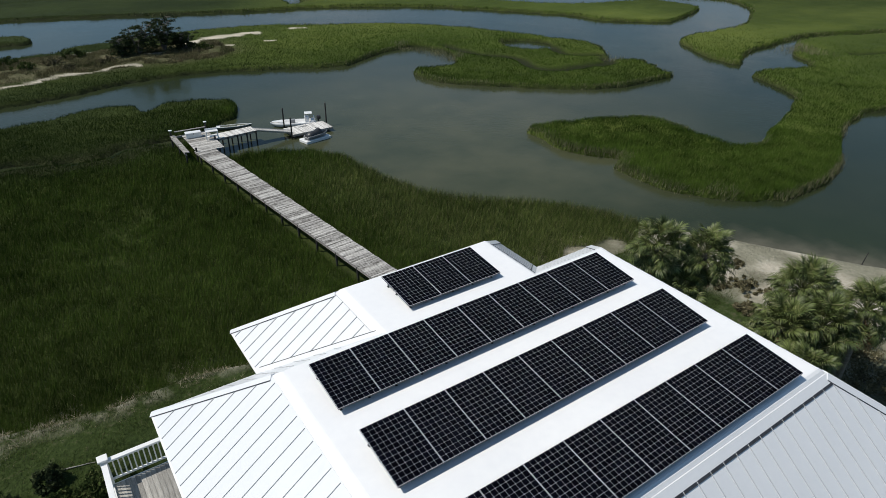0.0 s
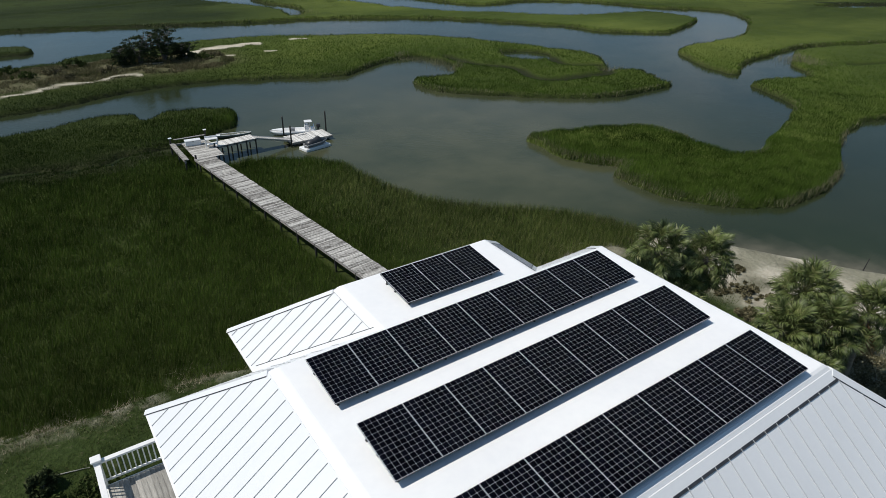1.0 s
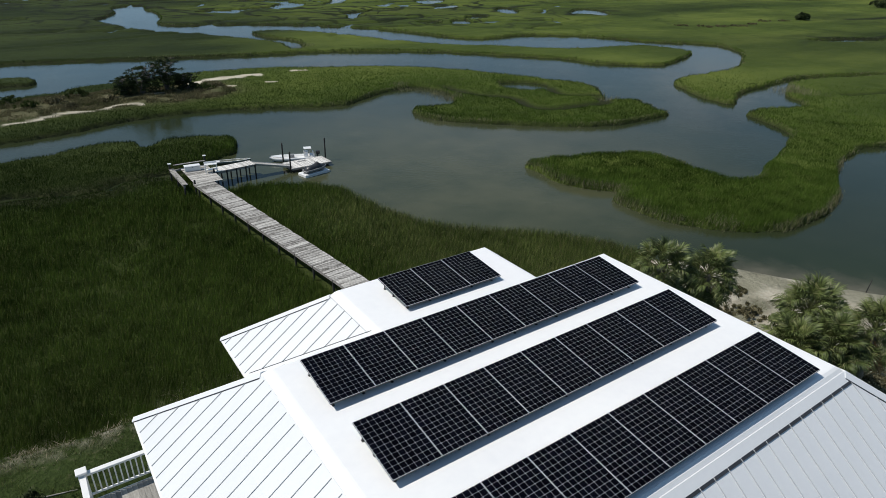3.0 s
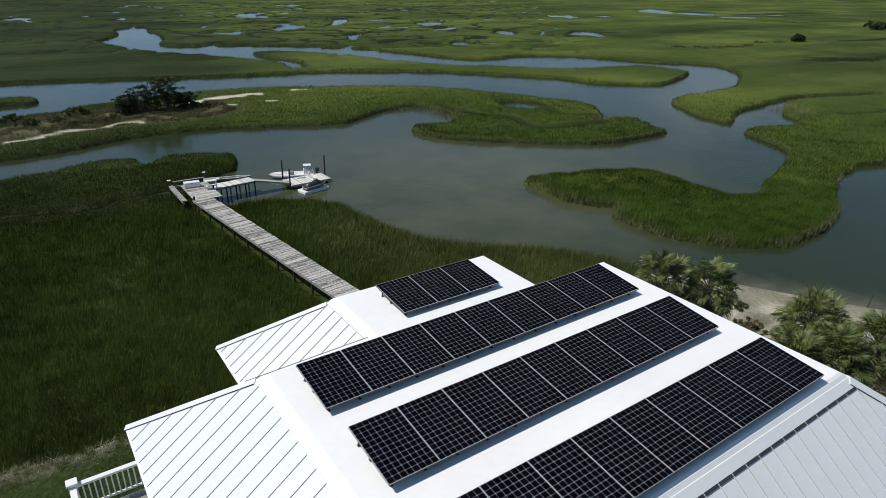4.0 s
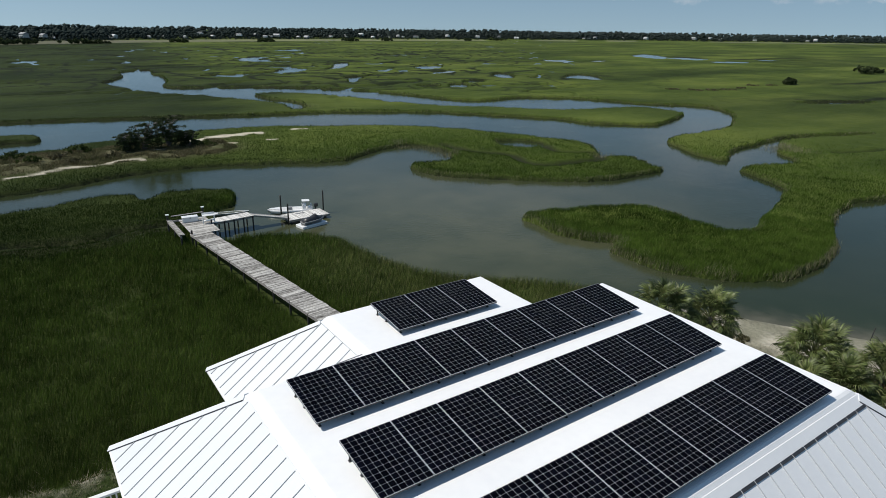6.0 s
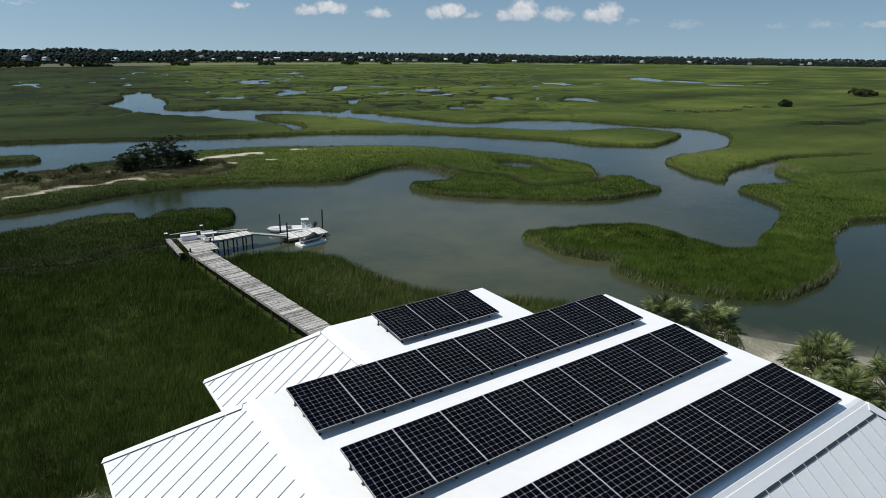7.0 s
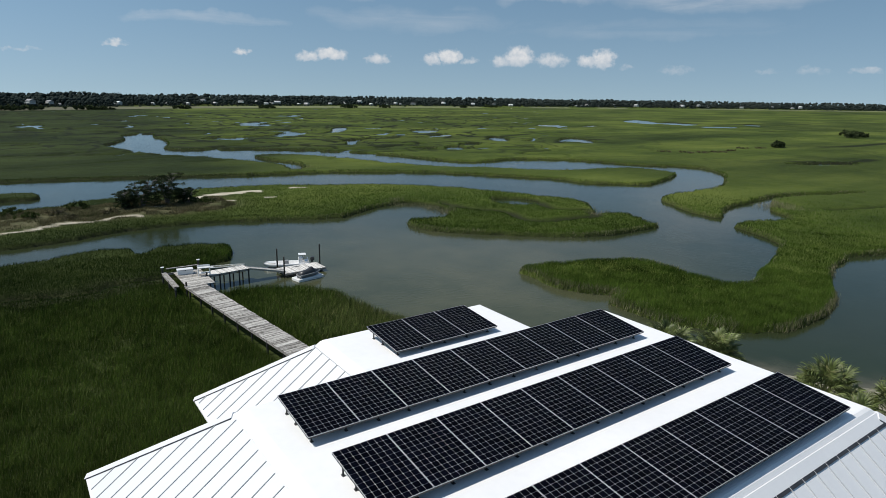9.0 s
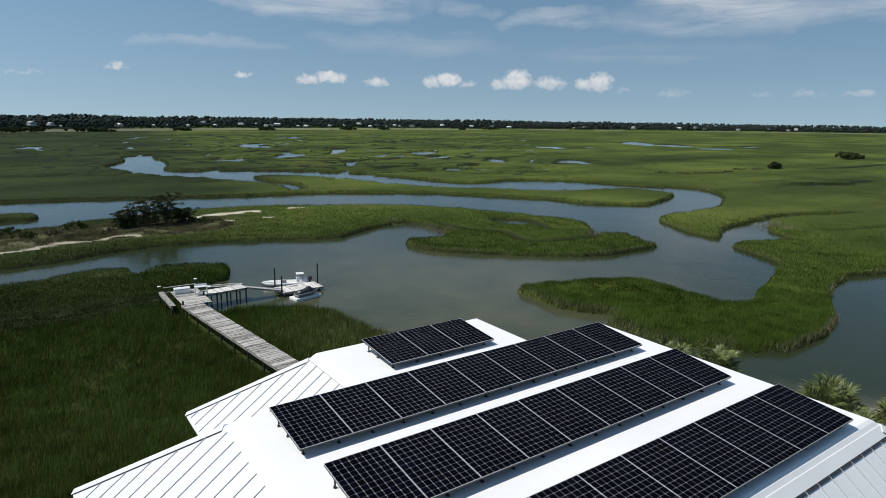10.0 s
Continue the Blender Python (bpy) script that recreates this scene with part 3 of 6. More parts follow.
def quad_sheet(name, gx, gy, zf, closed=False):
    h, w = gx.shape
    x, y = gx.ravel(), gy.ravel()
    z = zf(x, y)
    c = np.arange(w if closed else w - 1)
    i = (np.arange(h - 1)[:, None] * w + c[None, :]).ravel()
    j = (np.arange(h - 1)[:, None] * w + ((c + 1) % w)[None, :]).ravel()
    faces = np.stack([i, j, j + w, i + w], 1)
    me = bpy.data.meshes.new(name)
    me.vertices.add(len(x))
    me.vertices.foreach_set("co", np.stack([x, y, z], 1).ravel())
    me.loops.add(faces.size)
    me.loops.foreach_set("vertex_index", faces.ravel())
    me.polygons.add(len(faces))
    me.polygons.foreach_set("loop_start", np.arange(0, faces.size, 4))
    me.polygons.foreach_set("use_smooth", np.ones(len(faces), bool))
    me.update(calc_edges=True)
    return me, x, y


def sheet(name, xs, ys, zf):
    return quad_sheet(name, *np.meshgrid(xs, ys), zf)


def round_sheet(name, cx, cy, zf):
    """Rings round the house, dense towards the marsh and the creek."""
    az = np.radians(np.concatenate([np.arange(-15, 84, 0.16), np.arange(84, 345, 3.0)]))[::-1]
    r, step, rs = 0.05, 2.0, []
    while r < 5200:
        rs.append(r)
        step = 2.0 if r < 12 else 0.6 if r < 130 else min(step * (1.012 if r < 700 else 1.06), 200)
        r += step
    ga, gr = np.meshgrid(az, np.array(rs))
    return quad_sheet(name, cx + gr * np.sin(ga), cy + gr * np.cos(ga), zf, True)


def put_attr(me, name, values):
    a = me.attributes.new(name, "FLOAT", "POINT")
    a.data.foreach_set("value", np.asarray(values, np.float32))


def attr(nt, name):
    a = nt.nodes.new("ShaderNodeAttribute")
    a.attribute_name = name
    return a.outputs["Fac"]


def ground_material():
    m, nt, b = material("marsh_ground", 0.95, 0, 0.1)
    co = world_co(nt)
    fine, mid, big = noise_tex(nt, co, 3.2, 6, 0.65), noise_tex(nt, co, 0.35, 5), noise_tex(nt, co, 0.02, 5)
    streak = noise_tex(nt, world_co(nt, (0.012, 0.05, 1)), 1.0, 5)
    f = maths(nt, "ADD", maths(nt, "MULTIPLY", fine, 0.5), maths(nt, "MULTIPLY", mid, 0.5))
    green = ramp(nt, f, [(0.3, (0.022, 0.030, 0.010)), (0.7, (0.060, 0.082, 0.020))])
    tone = maths(nt, "ADD", maths(nt, "MULTIPLY", big, 0.38), maths(nt, "MULTIPLY", streak, 0.38))
    grain = maths(nt, "ADD", maths(nt, "MULTIPLY", noise_tex(nt, world_co(nt, (1, 1, 0.25)), 1.3, 6, 0.7), 0.5), maths(nt, "MULTIPLY", noise_tex(nt, world_co(nt, (0.06, 0.17, 1)), 1.0, 6, 0.65), 0.5))
    tone = maths(nt, "ADD", tone, maths(nt, "MULTIPLY", grain, 0.24))
    far = ramp(nt, tone,
               [(0.40, (0.034, 0.053, 0.011)), (0.5, (0.070, 0.097, 0.019)), (0.60, (0.115, 0.143, 0.030))])
    # darker green that puts the dim, shaded left marsh into the colour
    shade_green = ramp(nt, tone, [(0.40, (0.013, 0.022, 0.006)), (0.60, (0.040, 0.056, 0.015))])
    far = mix(nt, attr(nt, "shade_green"), far, shade_green)
    # narrow winding ditches in the far marsh: bank shade painted as thin dark lines
    wind = noise_tex(nt, co, 0.021, 3, 0.5, 0.5)
    wind2 = noise_tex(nt, co, 0.047, 2, 0.5, 0.8)
    gate = ramp(nt, noise_tex(nt, co, 0.012, 2), [(0.42, (0, 0, 0)), (0.5, (1, 1, 1))])
    line = maths(nt, "MINIMUM", maths(nt, "ABSOLUTE", maths(nt, "SUBTRACT", wind, 0.5)), maths(nt, "MULTIPLY_ADD", maths(nt, "ABSOLUTE", maths(nt, "SUBTRACT", wind2, 0.47)), 0.7, maths(nt, "MULTIPLY_ADD", gate, -0.05, 0.05)))
    ditch_shade = maths(nt, "MULTIPLY", ramp(nt, line, [(0.008, (0.9, 0.9, 0.9)), (0.022, (0, 0, 0))]), attr(nt, "ditch_shade_reach"))
    ditch_shade = maths(nt, "MAXIMUM", ditch_shade, attr(nt, "ditch_shade"))
    far = mix(nt, ditch_shade, far, (0.012, 0.016, 0.008))
    col = mix(nt, attr(nt, "far"), green, far)
    lawn = ramp(nt, maths(nt, "ADD", maths(nt, "MULTIPLY", fine, 0.6), maths(nt, "MULTIPLY", mid, 0.4)),
                [(0.32, (0.016, 0.026, 0.008)), (0.54, (0.044, 0.066, 0.018)), (0.68, (0.11, 0.105, 0.062)), (0.78, (0.30, 0.27, 0.20))])
    col = mix(nt, attr(nt, "lawn"), col, lawn)
    dune = ramp(nt, maths(nt, "ADD", maths(nt, "MULTIPLY", fine, 0.6), maths(nt, "MULTIPLY", mid, 0.4)), [(0.34, (0.042, 0.046, 0.021)), (0.5, (0.10, 0.098, 0.05)), (0.66, (0.20, 0.175, 0.115))])
    col = mix(nt, attr(nt, "dune"), col, dune)
    sand = ramp(nt, f, [(0.3, (0.34, 0.30, 0.225)), (0.52, (0.55, 0.50, 0.40)), (0.7, (0.70, 0.65, 0.54))])
    col = mix(nt, attr(nt, "sand"), col, sand)
    # creek mud; the same near-black also paints the shade of bank faces
    mud_shade = ramp(nt, f, [(0.3, (0.012, 0.012, 0.008)), (0.7, (0.036, 0.034, 0.023))])
    col = mix(nt, attr(nt, "mud_shade"), col, mud_shade)
    nt.links.new(col, b.inputs["Base Color"])
    bump(nt, maths(nt, "ADD", fine, mid), 0.9, 0.3, b)
    return m


gm, gx, gy = round_sheet("ground", 0.0, -5.0, ground_z)
_land = land_at(gx, gy)
_beach, _dune = beach_at(gx, gy), dune_at(gx, gy)
put_attr(gm, "lawn", lawn_at(gx, gy))
put_attr(gm, "dune", _dune)
_az = np.degrees(np.arctan2(gx + 4, gy + 11))
_t = np.clip(_az, 0, 90) / 70
_strand = np.hypot(gx + 4, gy + 11) - (690 + 420 * _t + 290 * _t ** 3)
_strand = 0.2 * sst(-85, -70, _strand) * sst(10, -5, _strand) * np.maximum(sst(38, 33, _az), sst(0.45, 0.6, field(_az, _az * 0, 2.5, 1)))
put_attr(gm, "sand", np.clip(_strand + _beach * (0.45 + 0.55 * sst(0.25, 0.6, field(gx, gy, 2.2, 0))) + sand_lines(gx, gy) + 0.55 * sst(1.9, 0.5, np.abs(gy - 18.4)) * sst(0.28, 0.5, field(gx, gy, 2.4, 3)) * sst(0.42, 0.62, field(gx, gy, 0.55, 1)) * sst(20, 10, gx), 0, 1))
put_attr(gm, "far", sst(40, 64, np.hypot(gx, gy)))
# painted shade over the left marsh and swales, plus random darker patches
put_attr(gm, "shade_green", np.clip(0.85 * sst(32, 10, gx) * sst(50, 60, gy) * sst(150, 120, gy) + sst(75, 5, gx - 0.12 * gy + 26 * (field(gx, gy, 40.0, 1) - 0.5)) * sst(115, 150, gy) * 1.0 + 0.5 * sst(0.55, 0.75, field(gx * 0.5, gy, 38.0, 0)) * sst(120, 200, np.hypot(gx, gy)) + 0.9 * swale_at(gx, gy), 0, 1))
put_attr(gm, "ditch_shade_reach", sst(140, 230, np.hypot(gx, gy - 20)) * (0.3 + 0.7 * sst(50, 36, _az)) * sst(900, 500, np.hypot(gx, gy)))
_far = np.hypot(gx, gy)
put_attr(gm, "ditch_shade", 0.85 * ditch_shade_at(gx, gy))
# real mud in the beds; far bank rims and swales darkened as painted shade
put_attr(gm, "mud_shade", (1 - np.where(_far > 66, sst(0.4, 0.85, _land), sst(0.28, 0.5, _land))) * (1 - _beach) + 0.5 * swale_at(gx, gy) * (np.hypot(gx - 74, gy - 68) < 24) + 0.55 * low_at(gx, gy))
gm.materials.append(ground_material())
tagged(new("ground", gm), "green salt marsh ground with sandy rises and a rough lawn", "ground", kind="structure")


# ---- water ----
def water_material():
    m, nt, b = material("creek_water", 0.06, 0, 0.34)
    b.inputs["IOR"].default_value = 1.33
    co = world_co(nt)
    big = noise_tex(nt, co, 0.035, 5, 0.6, 0.6)
    deep = ramp(nt, big, [(0.35, (0.011, 0.019, 0.007)), (0.65, (0.018, 0.028, 0.011))])
    silt = ramp(nt, noise_tex(nt, co, 0.15, 5), [(0.35, (0.048, 0.056, 0.030)), (0.65, (0.072, 0.076, 0.042))])
    sandy = ramp(nt, noise_tex(nt, co, 0.8, 4), [(0.35, (0.10, 0.092, 0.065)), (0.65, (0.16, 0.145, 0.105))])
    col = mix(nt, attr(nt, "silt"), deep, silt)
    col = mix(nt, attr(nt, "shoal"), col, sandy)
    nt.links.new(col, b.inputs["Base Color"])
    r1 = noise_tex(nt, world_co(nt, (1.0, 1.6, 1)), 1.5, 5, 0.6)
    r2 = noise_tex(nt, co, 0.12, 3)
    bump(nt, maths(nt, "MULTIPLY", r1, maths(nt, "MULTIPLY_ADD", r2, 2.4, -0.55)), 0.24, 0.1, b)
    return m


wm, wx, wy = sheet("water", grow(-30, 100, 2.0, 1500), grow(-14, 130, 2.0, 1500), lambda x, y: 0 * x)
put_attr(wm, "silt", np.maximum(0.2, sst(50, 6, np.hypot(wx - 35, (wy - 40) * 0.8)) * sst(10, 26, wy)))
put_attr(wm, "shoal", sst(3.6, -0.8, (wx - 38.4) * 0.842 + (wy - 14.6) * 0.54) * sst(15.5, 11, wy))
wm.materials.append(water_material())
tagged(new("water", wm), "calm grey-green tidal creek water with faint ripples", "water", kind="structure")


# ---- marsh grass ----
def blades(name, x, y, z, height, width, lean, mat, label, category="grass"):
    n = len(x)
    rng = np.random.RandomState(len(name) + n % 97)
    a = rng.rand(n) * 2 * math.pi
    dx, dy = np.cos(a) * width / 2, np.sin(a) * width / 2
    wx_, wy_ = 0.75, -0.25
    lx = height * (lean * rng.randn(n) * 0.6 + 0.22 * wx_)
    ly = height * (lean * rng.randn(n) * 0.6 + 0.22 * wy_)
    co = np.empty((n, 3, 3), np.float32)
    co[:, 0] = np.stack([x - dx, y - dy, z - 0.05], 1)
    co[:, 1] = np.stack([x + dx, y + dy, z - 0.05], 1)
    co[:, 2] = np.stack([x + lx, y + ly, z + height], 1)
    me = bpy.data.meshes.new(name)
    me.vertices.add(n * 3)
    me.vertices.foreach_set("co", co.ravel())
    me.loops.add(n * 3)
    me.loops.foreach_set("vertex_index", np.arange(n * 3, dtype=np.int32))
    me.polygons.add(n)
    me.polygons.foreach_set("loop_start", np.arange(0, n * 3, 3, dtype=np.int32))
    me.update(calc_edges=True)
    me.materials.append(mat)
    return tagged(new(name, me), label, category, kind="stuff")


M_GRASS = leaf_material("cordgrass", (0.015, 0.032, 0.005), (0.098, 0.156, 0.028), 0.7, (0.14, 0.145, 0.05), 0.1, 0.05, vary=0.6)
M_GRASS2 = leaf_material("short_cordgrass", (0.012, 0.030, 0.004), (0.088, 0.146, 0.024), 0.5, (0.12, 0.16, 0.042), 0.15, 0.05, vary=0.5)
# darker cordgrass copy: the left marsh's dim light is put into its colour
M_GRASS3 = leaf_material("dim_cordgrass", (0.008, 0.019, 0.004), (0.035, 0.061, 0.012), 0.7, (0.06, 0.085, 0.024), 0.1, 0.05, vary=0.3)
M_GRASS4 = leaf_material("dry_cordgrass", (0.045, 0.066, 0.018), (0.15, 0.185, 0.055), 0.7, (0.24, 0.22, 0.11), 0.1, 0.08, vary=0.5)
M_REED = leaf_material("pale_reed", (0.10, 0.105, 0.055), (0.24, 0.23, 0.14), 1.2, None, 0.1, 0.2)
M_TURF = leaf_material("rough_turf", (0.032, 0.056, 0.012), (0.088, 0.125, 0.032), 0.9, (0.20, 0.18, 0.09), 0.3, 0.15)
M_DUNE = leaf_material("dune_scrub_leaf", (0.064, 0.078, 0.030), (0.19, 0.165, 0.095), 0.9, (0.18, 0.15, 0.10), 0.2, 0.25)
M_STRAW = leaf_material("dead_reed", (0.22, 0.19, 0.12), (0.42, 0.38, 0.27), 1.5, None, 0.2, 0.3)


def spread(n, r0, r1, seed, power):
    """Random places in the marsh seen from the house, thinning outwards."""
    rng = np.random.RandomState(seed)
    k = 1 - power
    r = (r0 ** k + rng.rand(n) * (r1 ** k - r0 ** k)) ** (1 / k)
    az = np.radians(np.where(r < 60, -30, -8) + np.where(r < 60, 108, 86) * rng.rand(n))
    return -4 + r * np.sin(az), -11 + r * np.cos(az), r, rng


def grow_marsh():
    near, far = spread(1000000, 22, 82, 11, 0.1), spread(1150000, 82, 420, 12, 0.9)
    x, y, r = (np.concatenate([near[i], far[i]]) for i in range(3))
    rng = near[3]
    land = land_at(x, y)
    lawn, beach, dune = lawn_at(x, y), beach_at(x, y), dune_at(x, y)
    clump = field(x, y, 1.1, 1) * 0.5 + field(x, y, 6.0, 2) * 0.5
    keep = (rng.rand(len(x)) < sst(0.38, 0.62, land)) & (lawn < 0.5) & (beach < 0.35) & (dune + 0.4 * rng.rand(len(x)) < 0.7) & (clump + 0.35 * rng.rand(len(x)) > 0.26)
    edge = sst(0.97, 0.8, land)
    keep &= rng.rand(len(x)) < np.maximum(1 - 1.0 * sst(85, 150, np.hypot(x, y)), edge)
    keep &= (rng.rand(len(x)) > 0.8 * swale_at(x, y)) & (sand_lines(x, y) < 0.35)
    keep &= ~((np.abs(x - 11.8 + 0.111 * (y - 35)) < 0.95) & (y < 52) & (y > 20))
    x, y, r, clump, land = x[keep], y[keep], r[keep], clump[keep], land[keep]
    h = (0.46 + 0.42 * clump) * (0.75 + 0.5 * np.random.RandomState(3).rand(len(x)))
    h *= 1.0 - 0.5 * sst(40, 70, np.hypot(x, y))
    h *= 1.0 - 0.3 * sst(160, 320, r)
    h *= 0.8 + 0.3 * sst(1.0, 0.6, land_at(x, y, True))
    h *= (1 - 0.65 * swale_at(x, y)) * (1 - 0.35 * low_at(x, y))
    w, z = np.clip(0.00058 * np.minimum(r, 82) + 0.0005 * np.maximum(r - 82, 0), 0.02, 0.3), ground_z(x, y)
    g = np.random.RandomState(4)
    k = g.rand(len(x)) < np.maximum(sst(24, 7, x - 22 * sst(66, 78, y) + 4 * g.randn(len(x))), 0)
    j = k & (y > 52 + 3 * g.randn(len(x)))
    d = (g.rand(len(x)) < 0.8 * sst(13, 22, x + 0.15 * (y - 30)) * sst(50, 38, y) * sst(46, 40, x)) & ~j
    i, k = k & ~j & ~d, k & ~d
    blades("marsh_grass", x[d], y[d], z[d], h[d], w[d], 0.32, M_GRASS4, "yellow-green cordgrass along the near shore")
    blades("marsh_grass", x[i], y[i], z[i], h[i], w[i], 0.32, M_GRASS, "tall green cordgrass covering the salt marsh")
    blades("marsh_grass", x[j], y[j], z[j], 0.8 * h[j], 0.8 * w[j], 0.32, M_GRASS3, "cordgrass along the creek, its colour darkened for the dim left side")
    k = ~k & ~d & ~j
    blades("marsh_grass", x[k], y[k], z[k], h[k], w[k], 0.32, M_GRASS2, "short bright cordgrass on the marsh across the creek")
    k = (land < 0.85) & (field(x, y, 4.0, 3) + 0.5 * g.rand(len(x)) > 0.72) & (x > 20)
    # worn patches on the island across the creek
    k |= (g.rand(len(x)) < 0.45) & ((np.hypot(x - 47.9, (y - 17.9) * 0.8) + field(x, y, 0.8, 2) < 1.6) | ((np.hypot(x - 44.9, (y - 25.5) * 0.35) < 1.3) & (field(x, y, 1.4, 0) > 0.45)) | ((x > 42) & (x < 48.5) & (y > 20) & (y < 42) & (land < 0.97)))
    n = int(k.sum())
    blades("bank_reed", x[k] + 0.3 * g.randn(n), y[k] - 0.3 * g.rand(n), z[k], h[k] * 0.8, w[k] * 1.1, 0.3, M_REED, "pale bare reed stalks along the creek banks", "reeds")


grow_marsh()


def standing_reeds():
    """Thin reeds in the shallows of the inlets."""
    g = np.random.RandomState(17)
    spots = [(58.2, 76.5, 1.3, 420), (58.6, 80.5, 1.5, 520), (57.2, 84.5, 1.4, 420), (55.4, 87.2, 1.2, 260), (114.6, 46.8, 2.2, 500), (118, 50, 1.8, 320), (60.5, 146.5, 2.6, 360), (81, 60.8, 1.2, 260)]
    x = np.concatenate([a + r * g.randn(n) * 0.7 for a, b, r, n in spots])
    y = np.concatenate([b + r * g.randn(n) * 0.9 for a, b, r, n in spots])
    blades("standing_reeds", x, y, np.maximum(ground_z(x, y), -0.3), 0.55 + 0.4 * g.rand(len(x)), 0.05 + 0 * x, 0.25, M_REED, "sparse pale reeds standing in the shallow inlets", "reeds")


standing_reeds()


def grow_turf():
    rng = np.random.RandomState(21)
    n = 300000
    x, y = -14 + 62 * rng.rand(n), 6 + 16 * rng.rand(n)
    keep = (lawn_at(x, y) > 0.4) & (land_at(x, y) > 0.6) & (rng.rand(n) > beach_at(x, y) * 1.1) & (field(x, y, 1.6, 1) + 0.5 * rng.rand(n) > 0.55)
    x, y = x[keep], y[keep]
    blades("rough_turf", x, y, ground_z(x, y), 0.05 + 0.15 * rng.rand(len(x)) ** 1.5, 0.03 + 0 * x, 0.6, M_TURF, "rough green turf between the marsh and the house")
    n = 42000
    x = -16 + 60 * rng.rand(n)
    y = 18.5 + 0.9 * rng.randn(n)
    keep = (field(x, y, 2.4, 3) > 0.36) & (field(x, y, 0.7, 2) > 0.45) & (land_at(x, y) > 0.7) & (beach_at(x, y) < 0.6)
    x, y = x[keep], y[keep]
    blades("dead_reed_wrack", x, y, ground_z(x, y), 0.04 + 0.16 * rng.rand(len(x)) ** 2, 0.03 + 0 * x, 2.2, M_STRAW, "pale dead reeds lying along the marsh edge")

    n = 90000
    x, y = -16 + 50 * rng.rand(n), 91 + 20 * rng.rand(n)
    keep = (dune_at(x, y) > 0.45) & (land_at(x, y) > 0.9) & (sand_lines(x, y) < 0.4) & (field(x, y, 1.8, 0) + 0.4 * rng.rand(n) > 0.6)
    x, y = x[keep], y[keep]
    blades("dune_scrub", x, y, ground_z(x, y), 0.15 + 0.45 * rng.rand(len(x)) * field(x, y, 3.0, 1), 0.10 + 0 * x, 0.8, M_DUNE, "low brown and green scrub on the sandy rise", "scrub")


grow_turf()

# ---- house ----
ZD, ZW, ZE = 14.05, 14.0, 12.15
TD, TW = 14.165, 14.18
X0, X1, Y0, Y1 = -0.74, 10.56, -6.8, 0.60
RUN = 2.55
WX0, WX1, WY1 = 2.13, 7.70, 3.07
house = empty("house", pose(0, 0, 0), "raised white coastal house with a flat-topped white metal hip roof", "house")


def walls():
    bm = bmesh.new()
    box(bm, -2.5, -8.6, 1.0, 12.3, 2.3, 12.0)
    return bm


part("wall", walls(), M_SIDING, house, "pale painted siding walls")
part("wing_wall", boxes([(0.4, 2.3, 1.0, 9.3, 4.7, 12.0)]), M_SIDING, house, "pale painted siding walls")
part("soffit", boxes([(-3.2, -9.27, 12.02, 12.97, 3.04, 12.10), (-0.32, 3.04, 12.02, 10.05, 5.40, 12.10)]), M_WHITE, house)


def raised_deck(low, z0, high, z1):
    """A flat top over soft sloping flanks: low and high are (x0, y0, x1, y1) of the foot and of the top."""
    bm = bmesh.new()
    rings = []
    for f in (0.0, 0.45, 0.8, 1.0):
        q = [a + (b - a) * f for a, b in zip(low, high)]
        z = z0 + (z1 - z0) * math.sin(f * math.pi / 2)
        rings.append([bm.verts.new(p) for p in ((q[0], q[1], z), (q[2], q[1], z), (q[2], q[3], z), (q[0], q[3], z))])
    for a, b in zip(rings, rings[1:]):
        for i in range(4):
            bm.faces.new((a[i], a[(i + 1) % 4], b[(i + 1) % 4], b[i]))
    bm.faces.new(rings[-1])
    bm.faces.new(list(reversed(rings[0])))
    return bm


roof = part("roof", raised_deck((X0, Y0, X1, Y1), ZD - 0.02, (X0 + 0.25, Y0 + 0.2, X1 - 0.2, Y1 - 0.17), TD), M_DECKROOF, house, "flat white membrane roof top")
part("wing_deck", raised_deck((WX0, Y1 - 0.45, WX1, WY1), ZW - 0.02, (WX0 + 0.2, Y1 - 0.35, WX1 - 0.25, WY1 - 0.2), TW), M_DECKROOF, roof)

EX0, EX1, EY0, EY1 = X0 - RUN, X1 + RUN, Y0 - RUN, Y1 + RUN
VX0, VX1, VY1 = WX0 - 2.55, WX1 + 2.5, WY1 + 2.44
FACES = [
    ("slope", (1, 0), [(X0, Y1, ZD), (X0, Y0, ZD), (EX0, EY0, ZE), (EX0, EY1, ZE)]),
    ("slope", (0, 1), [(X0, Y1, ZD), (WX0, Y1, ZD), (VX0, EY1 - 0.05, ZE), (EX0, EY1, ZE)]),
    ("slope", (0, 1), [(WX1, Y1, ZD), (X1, Y1, ZD), (EX1, EY1, ZE), (VX1, EY1 - 0.05, ZE)]),
    ("slope", (1, 0), [(X1, Y1, ZD), (X1, Y0, ZD), (EX1, EY0, ZE), (EX1, EY1, ZE)]),
    ("slope", (0, 1), [(X1, Y0, ZD), (X0, Y0, ZD), (EX0, EY0, ZE), (EX1, EY0, ZE)]),
    ("slope", (1, 0), [(WX0, WY1, ZW), (WX0, Y1, ZW), (VX0, EY1 - 0.05, ZE), (VX0, VY1, ZE)]),
    ("slope", (0, 1), [(WX0, WY1, ZW), (WX1, WY1, ZW), (VX1, VY1, ZE), (VX0, VY1, ZE)]),
    ("slope", (1, 0), [(WX1, WY1, ZW), (WX1, Y1, ZW), (VX1, EY1 - 0.05, ZE), (VX1, VY1, ZE)]),
]


